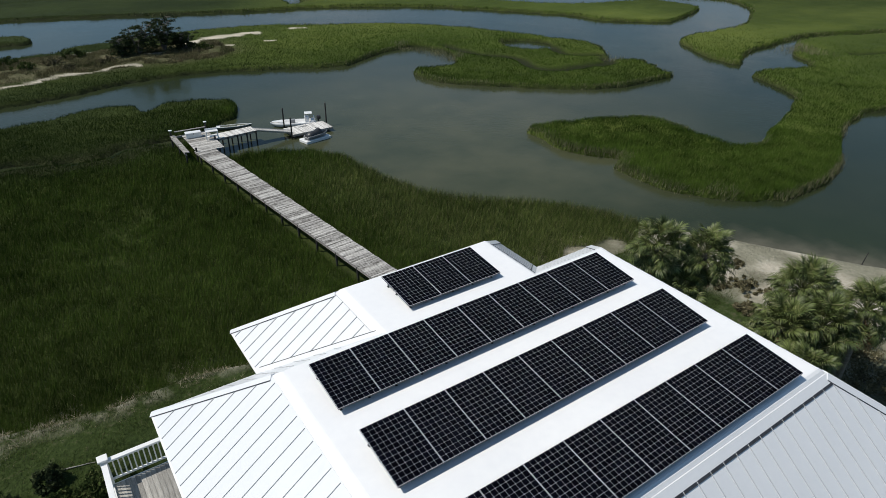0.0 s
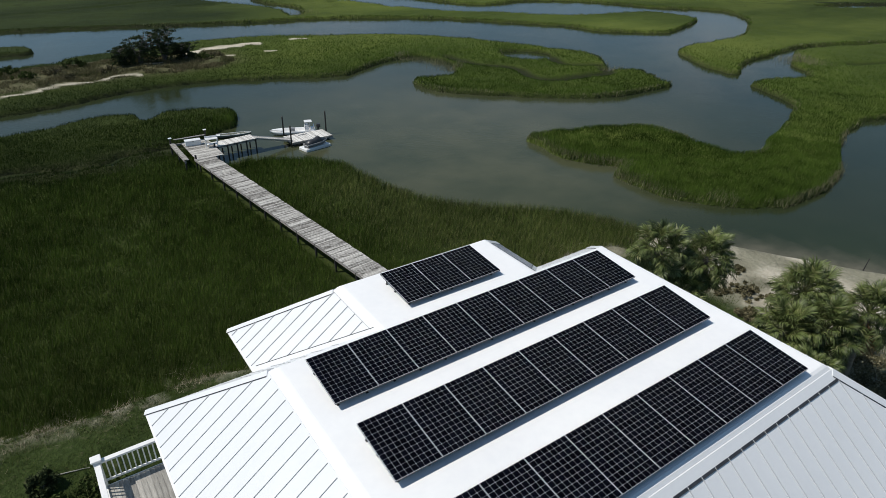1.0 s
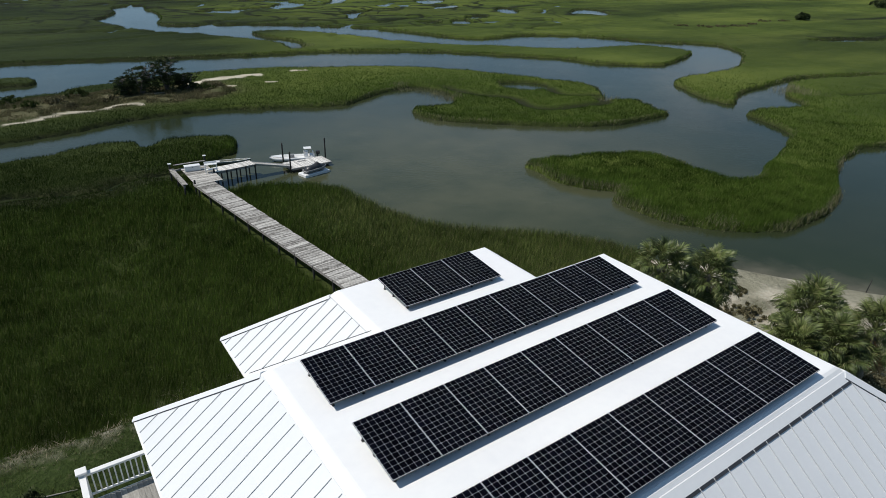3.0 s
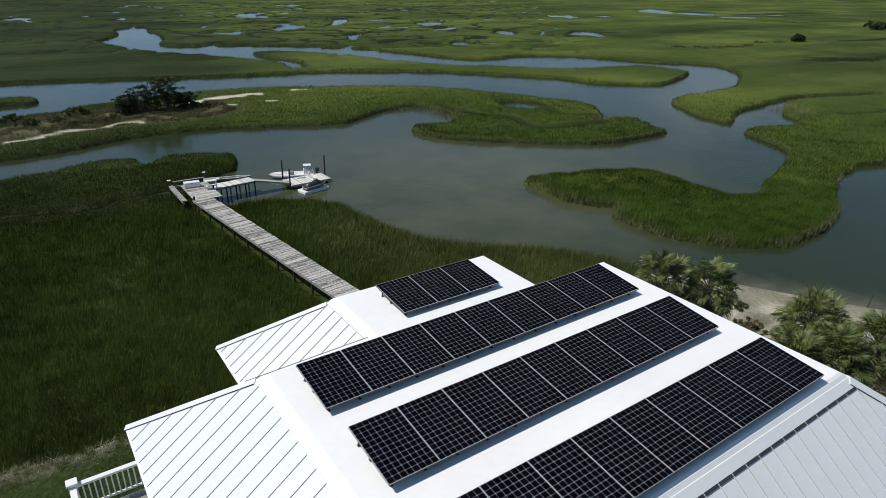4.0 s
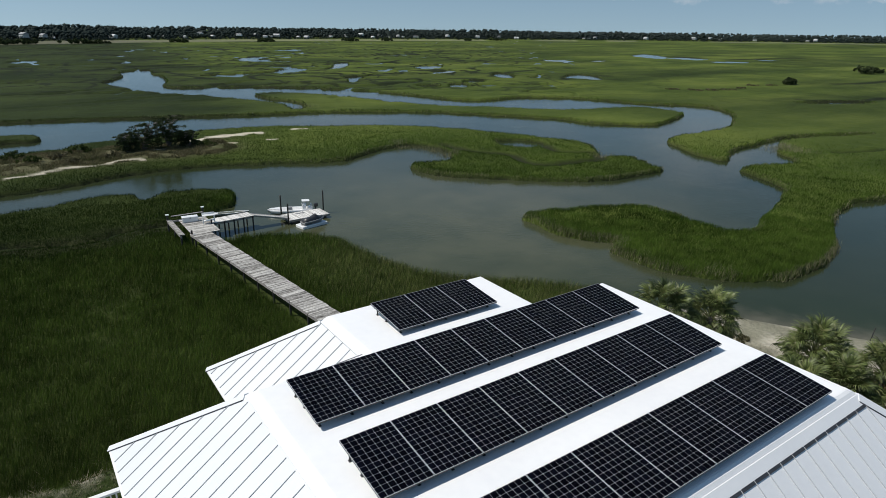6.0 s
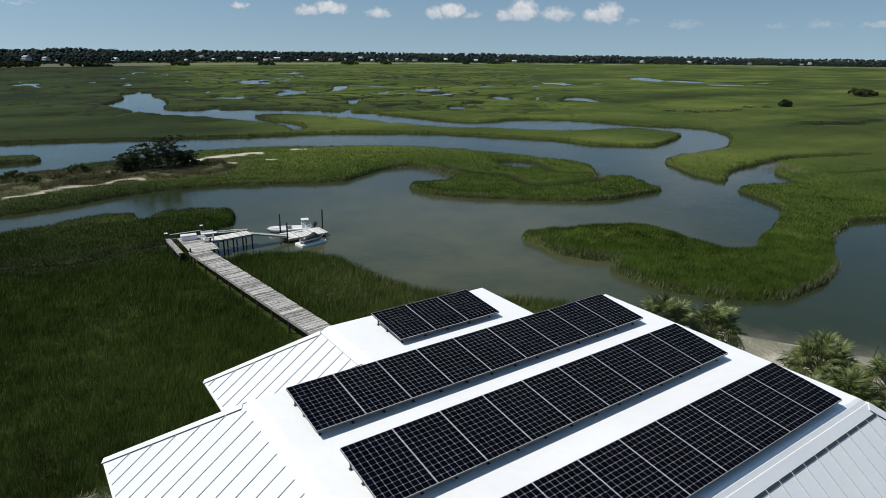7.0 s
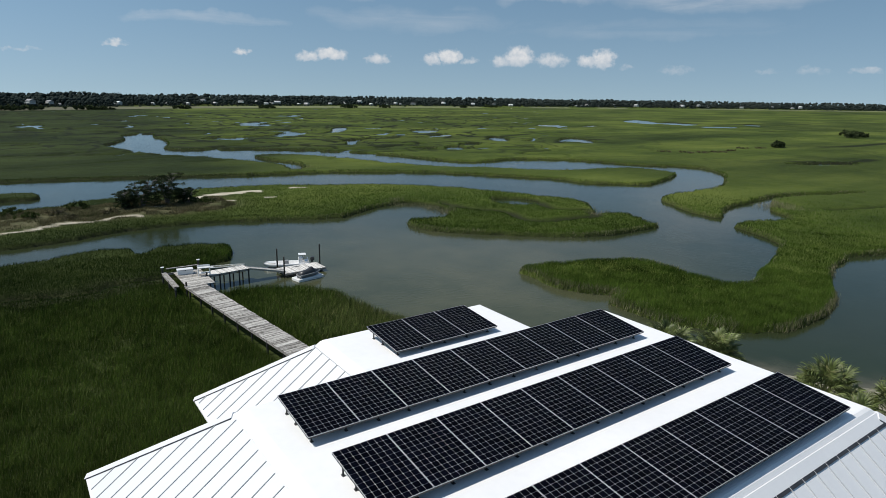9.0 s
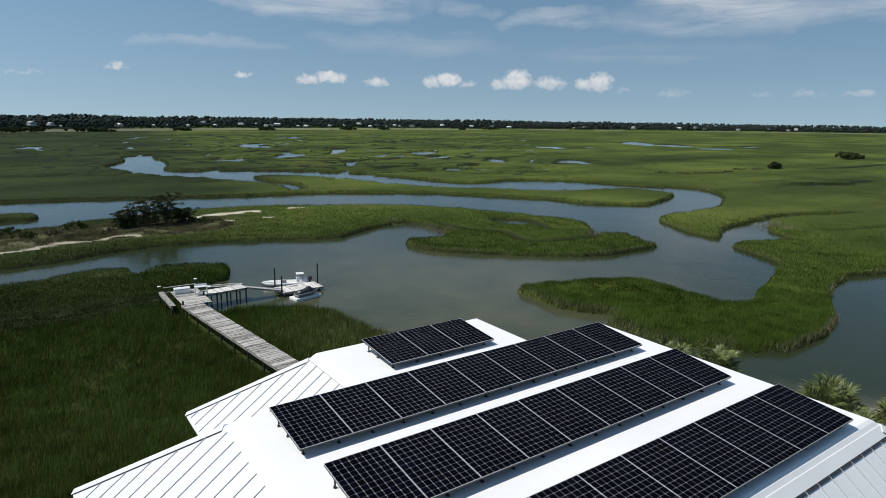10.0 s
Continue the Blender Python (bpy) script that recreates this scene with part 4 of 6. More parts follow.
def seam_lines(pts, axis, start, step, low_gap=0.01):
    """Lines running down a slope every step from start, cut to its outline in plan."""
    k = 1 if axis == (1, 0) else 0
    lo, hi = min(p[k] for p in pts), max(p[k] for p in pts)
    q = lo + (start - lo) % step
    v = [Vector(p) for p in pts]
    while q < hi:
        cut = []
        for a, b in zip(v, v[1:] + v[:1]):
            if (a[k] - q) * (b[k] - q) < 0:
                cut.append(a.lerp(b, (q - a[k]) / (b[k] - a[k])))
        if len(cut) == 2:
            a, b = sorted(cut, key=lambda p: -p.z)
            gap = 0.24 if a.z < 13.9 else 0.26 if axis == (0, 1) else 0.03
            end = low_gap if b.z > 12.2 else 0.01
            if (a - b).length > gap + end + 0.12:
                d = (b - a).normalized()
                yield a + d * gap, b - d * end
        q += step


def folded_cap(p, q, n1, n2, w1, w2, lift=0.025):
    """A folded metal cap along an edge between two roof slopes."""
    p, q = Vector(p), Vector(q)
    d = (q - p).normalized()
    s1, s2 = n1.cross(d).normalized(), n2.cross(d).normalized()
    mid = (n1 + n2).normalized()
    if s1.dot(mid) > 0:
        s1 = -s1
    if s2.dot(mid) > 0:
        s2 = -s2
    if s1.z > 0.02:
        s1 = -s1
    if s2.z > 0.02:
        s2 = -s2
    bm = bmesh.new()
    rows = []
    for c in (p, q):
        top = c + mid * lift
        rows.append([bm.verts.new(v) for v in (c + s1 * w1 + n1 * 0.004, c + s1 * w1 + n1 * lift, top, c + s2 * w2 + n2 * lift, c + s2 * w2 + n2 * 0.004)])
    for i in range(4):
        bm.faces.new((rows[0][i], rows[0][i + 1], rows[1][i + 1], rows[1][i]))
    bm.faces.new(rows[0])
    bm.faces.new(list(reversed(rows[1])))
    bmesh.ops.recalc_face_normals(bm, faces=bm.faces)
    return bm


def normal_of(pts):
    a, b, c = (Vector(p) for p in pts[:3])
    n = (b - a).cross(c - a).normalized()
    return n if n.z > 0 else -n


for nm, axis, pts in FACES:
    sl = part("roof_slope", slab(pts, 0.07), M_ROOF, house, "white standing seam metal roof slope")
    nrm = normal_of(pts)
    start, step = (10.5, 0.441) if nrm.y < -0.3 else (0.815, 0.43) if nrm.x < -0.3 and pts[0][0] > 0 else (0.325, 0.4315)
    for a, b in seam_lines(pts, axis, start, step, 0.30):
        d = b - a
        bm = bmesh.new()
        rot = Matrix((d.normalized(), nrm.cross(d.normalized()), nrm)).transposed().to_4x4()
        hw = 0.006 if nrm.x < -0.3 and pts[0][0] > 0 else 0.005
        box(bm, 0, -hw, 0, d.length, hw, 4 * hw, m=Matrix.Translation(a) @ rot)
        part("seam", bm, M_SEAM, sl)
    # eave drip edge
    a, b = Vector(pts[2]), Vector(pts[3])
    bm = bmesh.new()
    tube(bm, a - Vector((0, 0, 0.05)), b - Vector((0, 0, 0.05)), 0.05, n=6)
    part("drip_edge", bm, M_WHITE, sl)

UPN = Vector((0, 0, 1))
N = [normal_of(f[2]) for f in FACES]
CAPS = [((X0, Y1, ZD), (EX0, EY1, ZE), N[0], N[1], 0.13, 0.13), ((X1, Y1, ZD), (EX1, EY1, ZE), N[2], N[3], 0.2, 0.2),
        ((X1, Y0, ZD), (EX1, EY0, ZE), N[3], N[4], 0.2, 0.2), ((X0, Y0, ZD), (EX0, EY0, ZE), N[0], N[4], 0.2, 0.2),
        ((WX0, WY1, ZW), (VX0, VY1, ZE), N[5], N[6], 0.13, 0.13), ((WX1, WY1, ZW), (VX1, VY1, ZE), N[6], N[7], 0.2, 0.2),
        ((X0, Y0, ZD), (X1, Y0, ZD), UPN, N[4], 0.02, 0.23, 0.006), 
        ((WX1, Y1, ZW), (WX1, WY1, ZW), UPN, N[7], 0.06, 0.25, 0.006)]
for c in CAPS:
    cap = part("ridge_cap", folded_cap(*c), M_ROOF, house, "folded white metal ridge cap")
    p, q = Vector(c[0]), Vector(c[1])
    d = (q - p).normalized()
    for n_, w_ in ((c[2], c[4]), (c[3], c[5])):
        s_ = n_.cross(d).normalized()
        s_ = -s_ if s_.z > 0.02 else s_
        if abs(n_.z) > 0.99:
            continue
        rot = Matrix((d, n_.cross(d), n_)).transposed().to_4x4()
        eave = n_.y < -0.3 and abs(d.z) < 0.1
        hw, long = 0.033 if eave else 0.009, (q - p).length
        cuts = [0.0] + [(10.5 - X0) % 0.441 + 0.441 * i for i in range(26)] + [long] if eave else [0.0, long]
        for u0, u1 in zip(cuts, cuts[1:]):
            bm = bmesh.new()
            box(bm, u0 + 0.02, -hw, 0.002, u1 - 0.02, hw, 0.02, m=Matrix.Translation(p + s_ * (w_ + hw * 0.75)) @ rot)
            part("closure_strip", bm, M_GAP, cap, "dark strip for the closure and its shadow gap")

# metal in the valleys between wing and main roof
for (p, q), n_ in ((((WX0, Y1, ZW), (VX0, EY1 - 0.05, ZE)), N[5]), (((WX1, Y1, ZW), (VX1, EY1 - 0.05, ZE)), N[7])):
    p, q = Vector(p), Vector(q)
    d = (q - p).normalized()
    side = n_.cross(d)
    side = side if side.y > 0 else -side
    rot = Matrix((d, n_.cross(d), n_)).transposed().to_4x4()
    flash = part("valley_flashing", slab([p + n_ * 0.008, p + side * 0.17 + n_ * 0.008, q + side * 0.17 + n_ * 0.008, q + n_ * 0.008], 0.006), M_ROOF, house, "folded white metal valley")
    bm = bmesh.new()
    box(bm, 0.02, -0.007, 0.0, (q - p).length - 0.02, 0.007, 0.018, m=Matrix.Translation(p + side * 0.18) @ rot)
    part("closure_strip", bm, M_GAP, flash, "dark strip for the closure and its shadow gap")
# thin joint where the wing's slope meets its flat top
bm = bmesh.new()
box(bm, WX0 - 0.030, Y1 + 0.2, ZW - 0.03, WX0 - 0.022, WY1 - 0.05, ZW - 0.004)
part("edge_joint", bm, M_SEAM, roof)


# ---- solar panels ----
PW, PL, PH = 1.053, 1.535, 0.046


def solar_panel():
    ob = empty("solar_panel", pose(0, 0, 0), "black gridded solar panel in a thin silver frame", "solar panel", "solar panels on the roof")
    f = 0.006
    z1 = PH - 0.012
    part("frame", boxes([(0, 0, z1, PW, f, PH), (0, PL - f, z1, PW, PL, PH), (0, f, z1, f, PL - f, PH), (PW - f, f, z1, PW, PL - f, PH)]), M_FRAME, ob, "thin silver aluminium frame")
    part("frame_skirt", boxes([(0.002, 0.002, 0, PW - 0.002, f, z1), (0.002, PL - f, 0, PW - 0.002, PL - 0.002, z1), (0.002, f, 0, f, PL - f, z1), (PW - f, f, 0, PW - 0.002, PL - f, z1)]), M_BLACK, ob, "dark side of the frame")
    part("backsheet", boxes([(f, f, PH - 0.012, PW - f, PL - f, PH - 0.005)]), M_SHEET, ob, "pale backsheet showing as grid lines")
    part("back", boxes([(f, f, 0.022, PW - f, PL - f, 0.03)]), M_UNDER, ob)
    g, c = 0.0042, 0.011
    sx, sy = (PW - 0.014) / 8 - g, (PL - 0.014) / 12 - g
    bm = bmesh.new()
    ring = [(c, 0), (sx - c, 0), (sx, c), (sx, sy - c), (sx - c, sy), (c, sy), (0, sy - c), (0, c)]
    bm.faces.new([bm.verts.new((a, b, 0)) for a, b in ring])
    cm = mesh_of("cell", bm, M_CELL)
    ox, oy = (PW - 8 * (sx + g) + g) / 2, (PL - 12 * (sy + g) + g) / 2
    for i in range(8):
        for j in range(12):
            part("cell", cm, M_CELL, ob).location = (ox + i * (sx + g), oy + j * (sy + g), PH - 0.002)
    return ob


def foot_mesh(h):
    """A bent bracket on a small plate."""
    bm = bmesh.new()
    box(bm, -0.028, -0.045, -h, 0.028, 0.03, -h + 0.012)
    box(bm, -0.014, -0.012, -h + 0.012, 0.014, 0.012, -0.008)
    box(bm, -0.02, -0.03, -0.028, 0.02, 0.022, 0.0)
    return bm


proto = solar_panel()
ROWS = [(3.31, 0.875, 14.355, 3, 14.497, TW), (-0.04, -1.595, 14.367, 9, 14.54, TD), (-0.02, -4.075, 14.37, 9, 14.562, TD), (0.06, -6.62, 14.37, 9, 14.555, TD)]
first = True
for x, y, z, n, zf, zdeck in ROWS:
    tilt = math.degrees(math.asin((zf - z) / PL))
    base = pose(x, y, z, tilt) @ Matrix.Translation((0, 0, -PH))
    for i in range(n):
        m = base @ Matrix.Translation((i * (PW + 0.012), 0, 0))
        if first:
            proto.matrix_basis = m
            first = False
        else:
            copy_thing(proto, m)
    wide = n * (PW + 0.012)
    rack = empty("panel_rack", pose(x, y, zdeck), "black and silver mounting rack standing on the flat roof", "mounting rack", "racks under the solar panels")
    near, far = z - PH - zdeck, zf - PH - zdeck
    for v in (0.16, 0.9, PL - 0.16):
        h = near + (far - near) * v / PL
        c = math.cos(radians(tilt)) * v
        part("rail", boxes([(0.02, c - 0.02, h - 0.045, wide - 0.03, c + 0.02, h - 0.004)]), M_BLACK if v < 0.5 else M_RAIL, rack, "black mounting rail" if v < 0.5 else "silver mounting rail")
        metal = M_BLACK
        fm = mesh_of("foot", foot_mesh(h - 0.04), metal)
        for k in range(int(wide / 0.71) + 1):
            fo = part("foot", fm, metal, rack)
            fo.location = (0.12 + k * 0.71, c, h - 0.04)


# ---- porch ----
PZ = 8.75
porch = empty("porch", pose(0, 0, 0), "raised wooden porch with weathered boards and a white railing", "porch")
part("joist_frame", boxes([(-4.75, -9.0, PZ - 0.32, -2.5, 4.80, PZ - 0.05)]), M_WHITE, porch)
pb = mesh_of("porch_board", boxes([(0, 0, -0.03, 0.135, 13.7, 0)]), M_PORCH)
for k in range(15):
    o = part("porch_board", pb, M_PORCH, porch)
    o.location = (-4.70 + k * 0.1415, -8.98, PZ)
for px_, py_ in ((-4.77, 4.82), (-4.77, 1.9), (-4.77, -1.0), (-4.77, -4.0), (-4.77, -7.0)):
    post = boxes([(px_ - 0.1, py_ - 0.1, 1.0, px_ + 0.1, py_ + 0.1, PZ + 1.0)], 0.008)
    box(post, px_ - 0.14, py_ - 0.14, PZ + 1.0, px_ + 0.14, py_ + 0.14, PZ + 1.06, bevel=0.01)
    part("post", post, M_WHITE, porch, "square white post with a flat cap")
part("top_rail", boxes([(-4.67, 4.74, PZ + 0.86, -2.5, 4.90, PZ + 0.93)], 0.006), M_WHITE, porch)
part("bottom_rail", boxes([(-4.67, 4.79, PZ + 0.10, -2.5, 4.85, PZ + 0.16)], 0.006), M_WHITE, porch)
part("top_rail", boxes([(-4.85, -9.0, PZ + 0.86, -4.69, 4.72, PZ + 0.93)], 0.006), M_WHITE, porch)
part("bottom_rail", boxes([(-4.80, -9.0, PZ + 0.10, -4.74, 4.72, PZ + 0.16)], 0.006), M_WHITE, porch)
bal = mesh_of("baluster", boxes([(-0.019, -0.019, PZ + 0.16, 0.019, 0.019, PZ + 0.86)]), M_WHITE)
for k in range(15):
    part("baluster", bal, M_WHITE, porch).location = (-4.55 + k * 0.14, 4.82, 0)
for k in range(95):
    part("baluster", bal, M_WHITE, porch).location = (-4.77, 4.6 - k * 0.142, 0)


# ---- pier ----
pier = empty("pier", pose(8.9, 51.0, 1.53, 0, 0, 0), "long weathered grey wooden boardwalk over the marsh", "pier")
PA, PB = Vector((10.0, 51.3)), Vector((13.6, 19.0))
pd = (PB - PA)
plen = pd.length
pang = math.degrees(math.atan2(pd.y, pd.x))
pm = pose(PA.x, PA.y, 1.53, 0, 0, pang)
pier.matrix_basis = pm
PWD = 1.02
PIN = 0.9
plank = mesh_of("plank", boxes([(0, -PIN, -0.045, 0.122, PWD, 0)], 0.006), M_PLANK)
for k in range(int(plen / 0.147)):
    o = part("plank", plank, M_PLANK, pier)
    o.matrix_basis = pose(k * 0.147, 0.02 * math.sin(k * 12.9898), 0.006 * math.sin(k * 7.1), 0, 0, 0.7 * math.sin(k * 5.3))
part("stringer", boxes([(0, -PIN + 0.02, -0.25, plen, -PIN + 0.08, -0.047)]), M_BEAM, pier)
part("stringer", boxes([(0, PWD - 0.11, -0.25, plen, PWD - 0.05, -0.047)]), M_BEAM, pier)
for k in range(12):
    for s in (-1, 1):
        bm = bmesh.new()
        yp = PWD - 0.16 if s > 0 else -PIN + 0.09
        tube(bm, (1.2 + k * 2.75, yp, -2.4), (1.2 + k * 2.75, yp, -0.06), 0.10, 0.09, 8)
        part("piling", bm, M_PILE if s < 0 else M_BEAM, pier, "weathered piling")


# ---- dock at the end of the pier ----
DZ = 1.53


def local_boxes(name, items, mat, parent, label="", bevel=0.0):
    return part(name, boxes(items, bevel), mat, parent, label)


head = empty("dock_platform", pose(8.2, 51.2, DZ), "weathered wooden platform with benches at the pier's end", "dock")
hp = mesh_of("plank", boxes([(0, 0, -0.045, 2.75, 0.138, 0)], 0.006), M_PLANK)
for k in range(40):
    o = part("plank", hp, M_PLANK, head)
    o.location = (1.05 + 0.015 * math.sin(k * 3.3), -0.3 + k * 0.147, 0.003 * math.sin(k * 4.1))
local_boxes("beam", [(0.0, -0.2, -0.26, 0.12, 5.7, -0.02)], M_BEAM, head)
local_boxes("beam", [(0.0, 5.58, -0.26, 3.8, 5.70, -0.05)], M_BEAM, head)
local_boxes("beam", [(3.68, -0.2, -0.26, 3.80, 5.58, -0.05)], M_BEAM, head)
local_boxes("bench_board", [(-0.05, -0.1, 0.0, 0.42, 5.75, 0.06)], M_PLANK, head, "grey bench board along the edge", 0.008)
local_boxes("rail_board", [(0.42, 5.5, 0.42, 3.7, 5.72, 0.48)], M_PLANK, head, "grey rail board", 0.008)
for px_, py_, top in ((0.05, 5.65, 0.62), (2.0, 5.65, 0.46), (3.7, 5.65, 0.95), (0.05, 2.6, 0.06), (0.05, -0.1, 0.06), (1.05, -0.25, 0.42), (3.7, 2.4, 0.4)):
    bm = bmesh.new()
    tube(bm, (px_, py_, -2.4), (px_, py_, top), 0.10, 0.095, 8)
    part("piling", bm, M_PILE, head, "dark weathered piling")
local_boxes("post_cap", [(-0.1, 5.5, 0.62, 0.22, 5.82, 0.68)], M_WHITE, head)
local_boxes("post_cap", [(3.56, 5.52, 0.95, 3.86, 5.80, 1.02)], M_WHITE, head)


def dock_box(m):
    ob = empty("dock_box", m, "long white fibreglass dock box with a lid", "storage box")
    part("body", boxes([(0, 0, 0, 1.55, 0.66, 0.46)], 0.03), M_GEL, ob)
    part("lid", boxes([(-0.03, -0.03, 0.46, 1.58, 0.69, 0.57)], 0.04), M_GEL, ob)
    part("latch", boxes([(0.72, -0.045, 0.40, 0.84, -0.028, 0.50)]), M_GREYPLASTIC, ob)
    return ob


dock_box(pose(9.4, 55.25, DZ, 0, 0, -6))


def cleaning_table(m):
    ob = empty("cleaning_table", m, "white fish cleaning table on four legs", "table")
    part("top", boxes([(0, 0, 0.86, 1.25, 0.62, 0.92)], 0.01), M_GEL, ob)
    part("backsplash", boxes([(0, 0.58, 0.92, 1.25, 0.62, 1.10)]), M_GEL, ob)
    leg = mesh_of("leg", boxes([(-0.035, -0.035, 0, 0.035, 0.035, 0.86)]), M_WHITE)
    for x, y in ((0.06, 0.06), (1.19, 0.06), (0.06, 0.56), (1.19, 0.56)):
        part("leg", leg, M_WHITE, ob).location = (x, y, 0)
    part("shelf", boxes([(0.06, 0.06, 0.3, 1.19, 0.56, 0.34)]), M_WHITE, ob)
    return ob


cleaning_table(pose(11.05, 53.6, DZ, 0, 0, -8))

landing = empty("landing", pose(12.05, 53.6, DZ, 0, 0, 6), "bleached grey wooden landing on tall dark pilings", "dock")
M_PALEPLANK = plank_material("bleached_plank", (0.34, 0.33, 0.31), (0.76, 0.745, 0.71), (9, 1.2, 4))
lp = mesh_of("plank", boxes([(0, 0, -0.045, 0.138, 1.65, 0)], 0.006), M_PALEPLANK)
for k in range(31):
    o = part("plank", lp, M_PLANK, landing)
    o.location = (k * 0.147, 0.012 * math.sin(k * 3.1), 0.003 * math.sin(k * 2.3))
local_boxes("beam", [(0, 0.05, -0.27, 4.55, 0.13, -0.047)], M_BEAM, landing)
local_boxes("beam", [(0, 1.52, -0.27, 4.55, 1.60, -0.047)], M_BEAM, landing)
for k in range(5):
    for y in (0.0, 1.65):
        bm = bmesh.new()
        tube(bm, (0.15 + k * 1.06, y, -2.4), (0.15 + k * 1.06, y, -0.02), 0.085, 0.08, 8)
        part("piling", bm, M_PILE, landing, "dark weathered piling")

FZ = 0.48
gang = empty("gangway", pose(16.5, 54.55, DZ - 0.02, 0, 0, 0), "narrow pale gangway sloping down to the float", "gangway")
ga, gb = Vector((16.45, 54.6, DZ - 0.02)), Vector((20.6, 54.35, FZ + 0.1))
gd = (gb - ga)
gm_ = Matrix.Translation(ga) @ Matrix((gd.normalized(), Vector((0, 0, 1)).cross(gd).normalized(), gd.normalized().cross(Vector((0, 0, 1)).cross(gd).normalized()))).transposed().to_4x4()
gang.matrix_basis = gm_
part("deck", boxes([(0, -0.42, -0.04, gd.length, 0.42, 0)], 0.006), M_PALEPLANK, gang)
part("side_rail", boxes([(0, -0.46, -0.14, gd.length, -0.42, 0.05)]), M_RAIL, gang)
part("side_rail", boxes([(0, 0.42, -0.14, gd.length, 0.46, 0.05)]), M_RAIL, gang)

flt = empty("floating_dock", pose(20.35, 53.5, FZ, 0, 0, 2), "pale floating dock moored between dark pilings", "floating dock")
fp = mesh_of("plank", boxes([(0, 0, -0.04, 0.138, 2.6, 0)], 0.006), M_PALEPLANK)
for k in range(34):
    o = part("plank", fp, M_PLANK, flt)
    o.location = (k * 0.147, 0.01 * math.sin(k * 2.7), 0.002 * math.sin(k * 3.9))
part("frame", boxes([(-0.03, -0.04, -0.24, 5.03, 0.04, -0.045), (-0.03, 2.56, -0.24, 5.03, 2.64, -0.045), (-0.03, 0.04, -0.24, 0.05, 2.56, -0.045), (4.95, 0.04, -0.24, 5.03, 2.56, -0.045)]), M_BEAM, flt)
for k in range(3):
    part("float_drum", boxes([(0.3 + k * 1.6, 0.2, -0.62, 1.5 + k * 1.6, 2.4, -0.25)], 0.06), M_DARKPLASTIC, flt, "black plastic float")
part("cleat", boxes([(1.6, 1.9, 0.0, 2.7, 2.05, 0.04)]), M_GREYPLASTIC, flt)

for x, y, top in ((20.75, 57.05, 2.55), (20.2, 53.4, 2.5), (25.55, 55.85, 2.75)):
    bm = bmesh.new()
    lathe(bm, [(0.09, -2.0), (0.085, top - 0.22), (0.08, top - 0.05), (0.035, top)], 10, Matrix.Translation((x, y, 0)))
    me = mesh_of("mooring_pile", bm, M_PILE, True)
    tagged(new("piling", me), "tall black mooring piling standing in the water", "piling", "mooring pilings round the float")


def hull(length, beam, height, sheer=0.15, vee=0.5, n=14, transom=0.85):
    """A boat hull with a pointed bow at +x, open on top; returns the bmesh and its gunwale height function."""
    bm = bmesh.new()
    rings = []
    for i in range(n + 1):
        u = i / n
        w = beam / 2 * (transom + (1 - transom) * math.sin(min(u / 0.55, 1) * math.pi / 2)) * (1 - max(0, (u - 0.55) / 0.45) ** 2.2)
        w = max(w, 0.015)
        top = height + sheer * u ** 2
        kz = height * 0.75 * max(0, (u - 0.75) / 0.25) ** 2
        x = u * length
        rings.append([bm.verts.new(v) for v in ((x, -w, top), (x, -w * 0.93, top * 0.5 + kz * 0.5), (x, -w * 0.75 * vee - 0.0, kz + 0.06), (x, 0, kz), (x, w * 0.75 * vee, kz + 0.06), (x, w * 0.93, top * 0.5 + kz * 0.5), (x, w, top),
                                                (x, w * 0.82, top), (x, w * 0.78, top * 0.62), (x, 0, top * 0.60), (x, -w * 0.78, top * 0.62), (x, -w * 0.82, top))])
    m = len(rings[0])
    for a, b in zip(rings, rings[1:]):
        for k in range(m):
            bm.faces.new((a[k], b[k], b[(k + 1) % m], a[(k + 1) % m]))
    bm.faces.new(rings[0])
    bm.faces.new(list(reversed(rings[-1])))
    bmesh.ops.recalc_face_normals(bm, faces=bm.faces)
    return bm


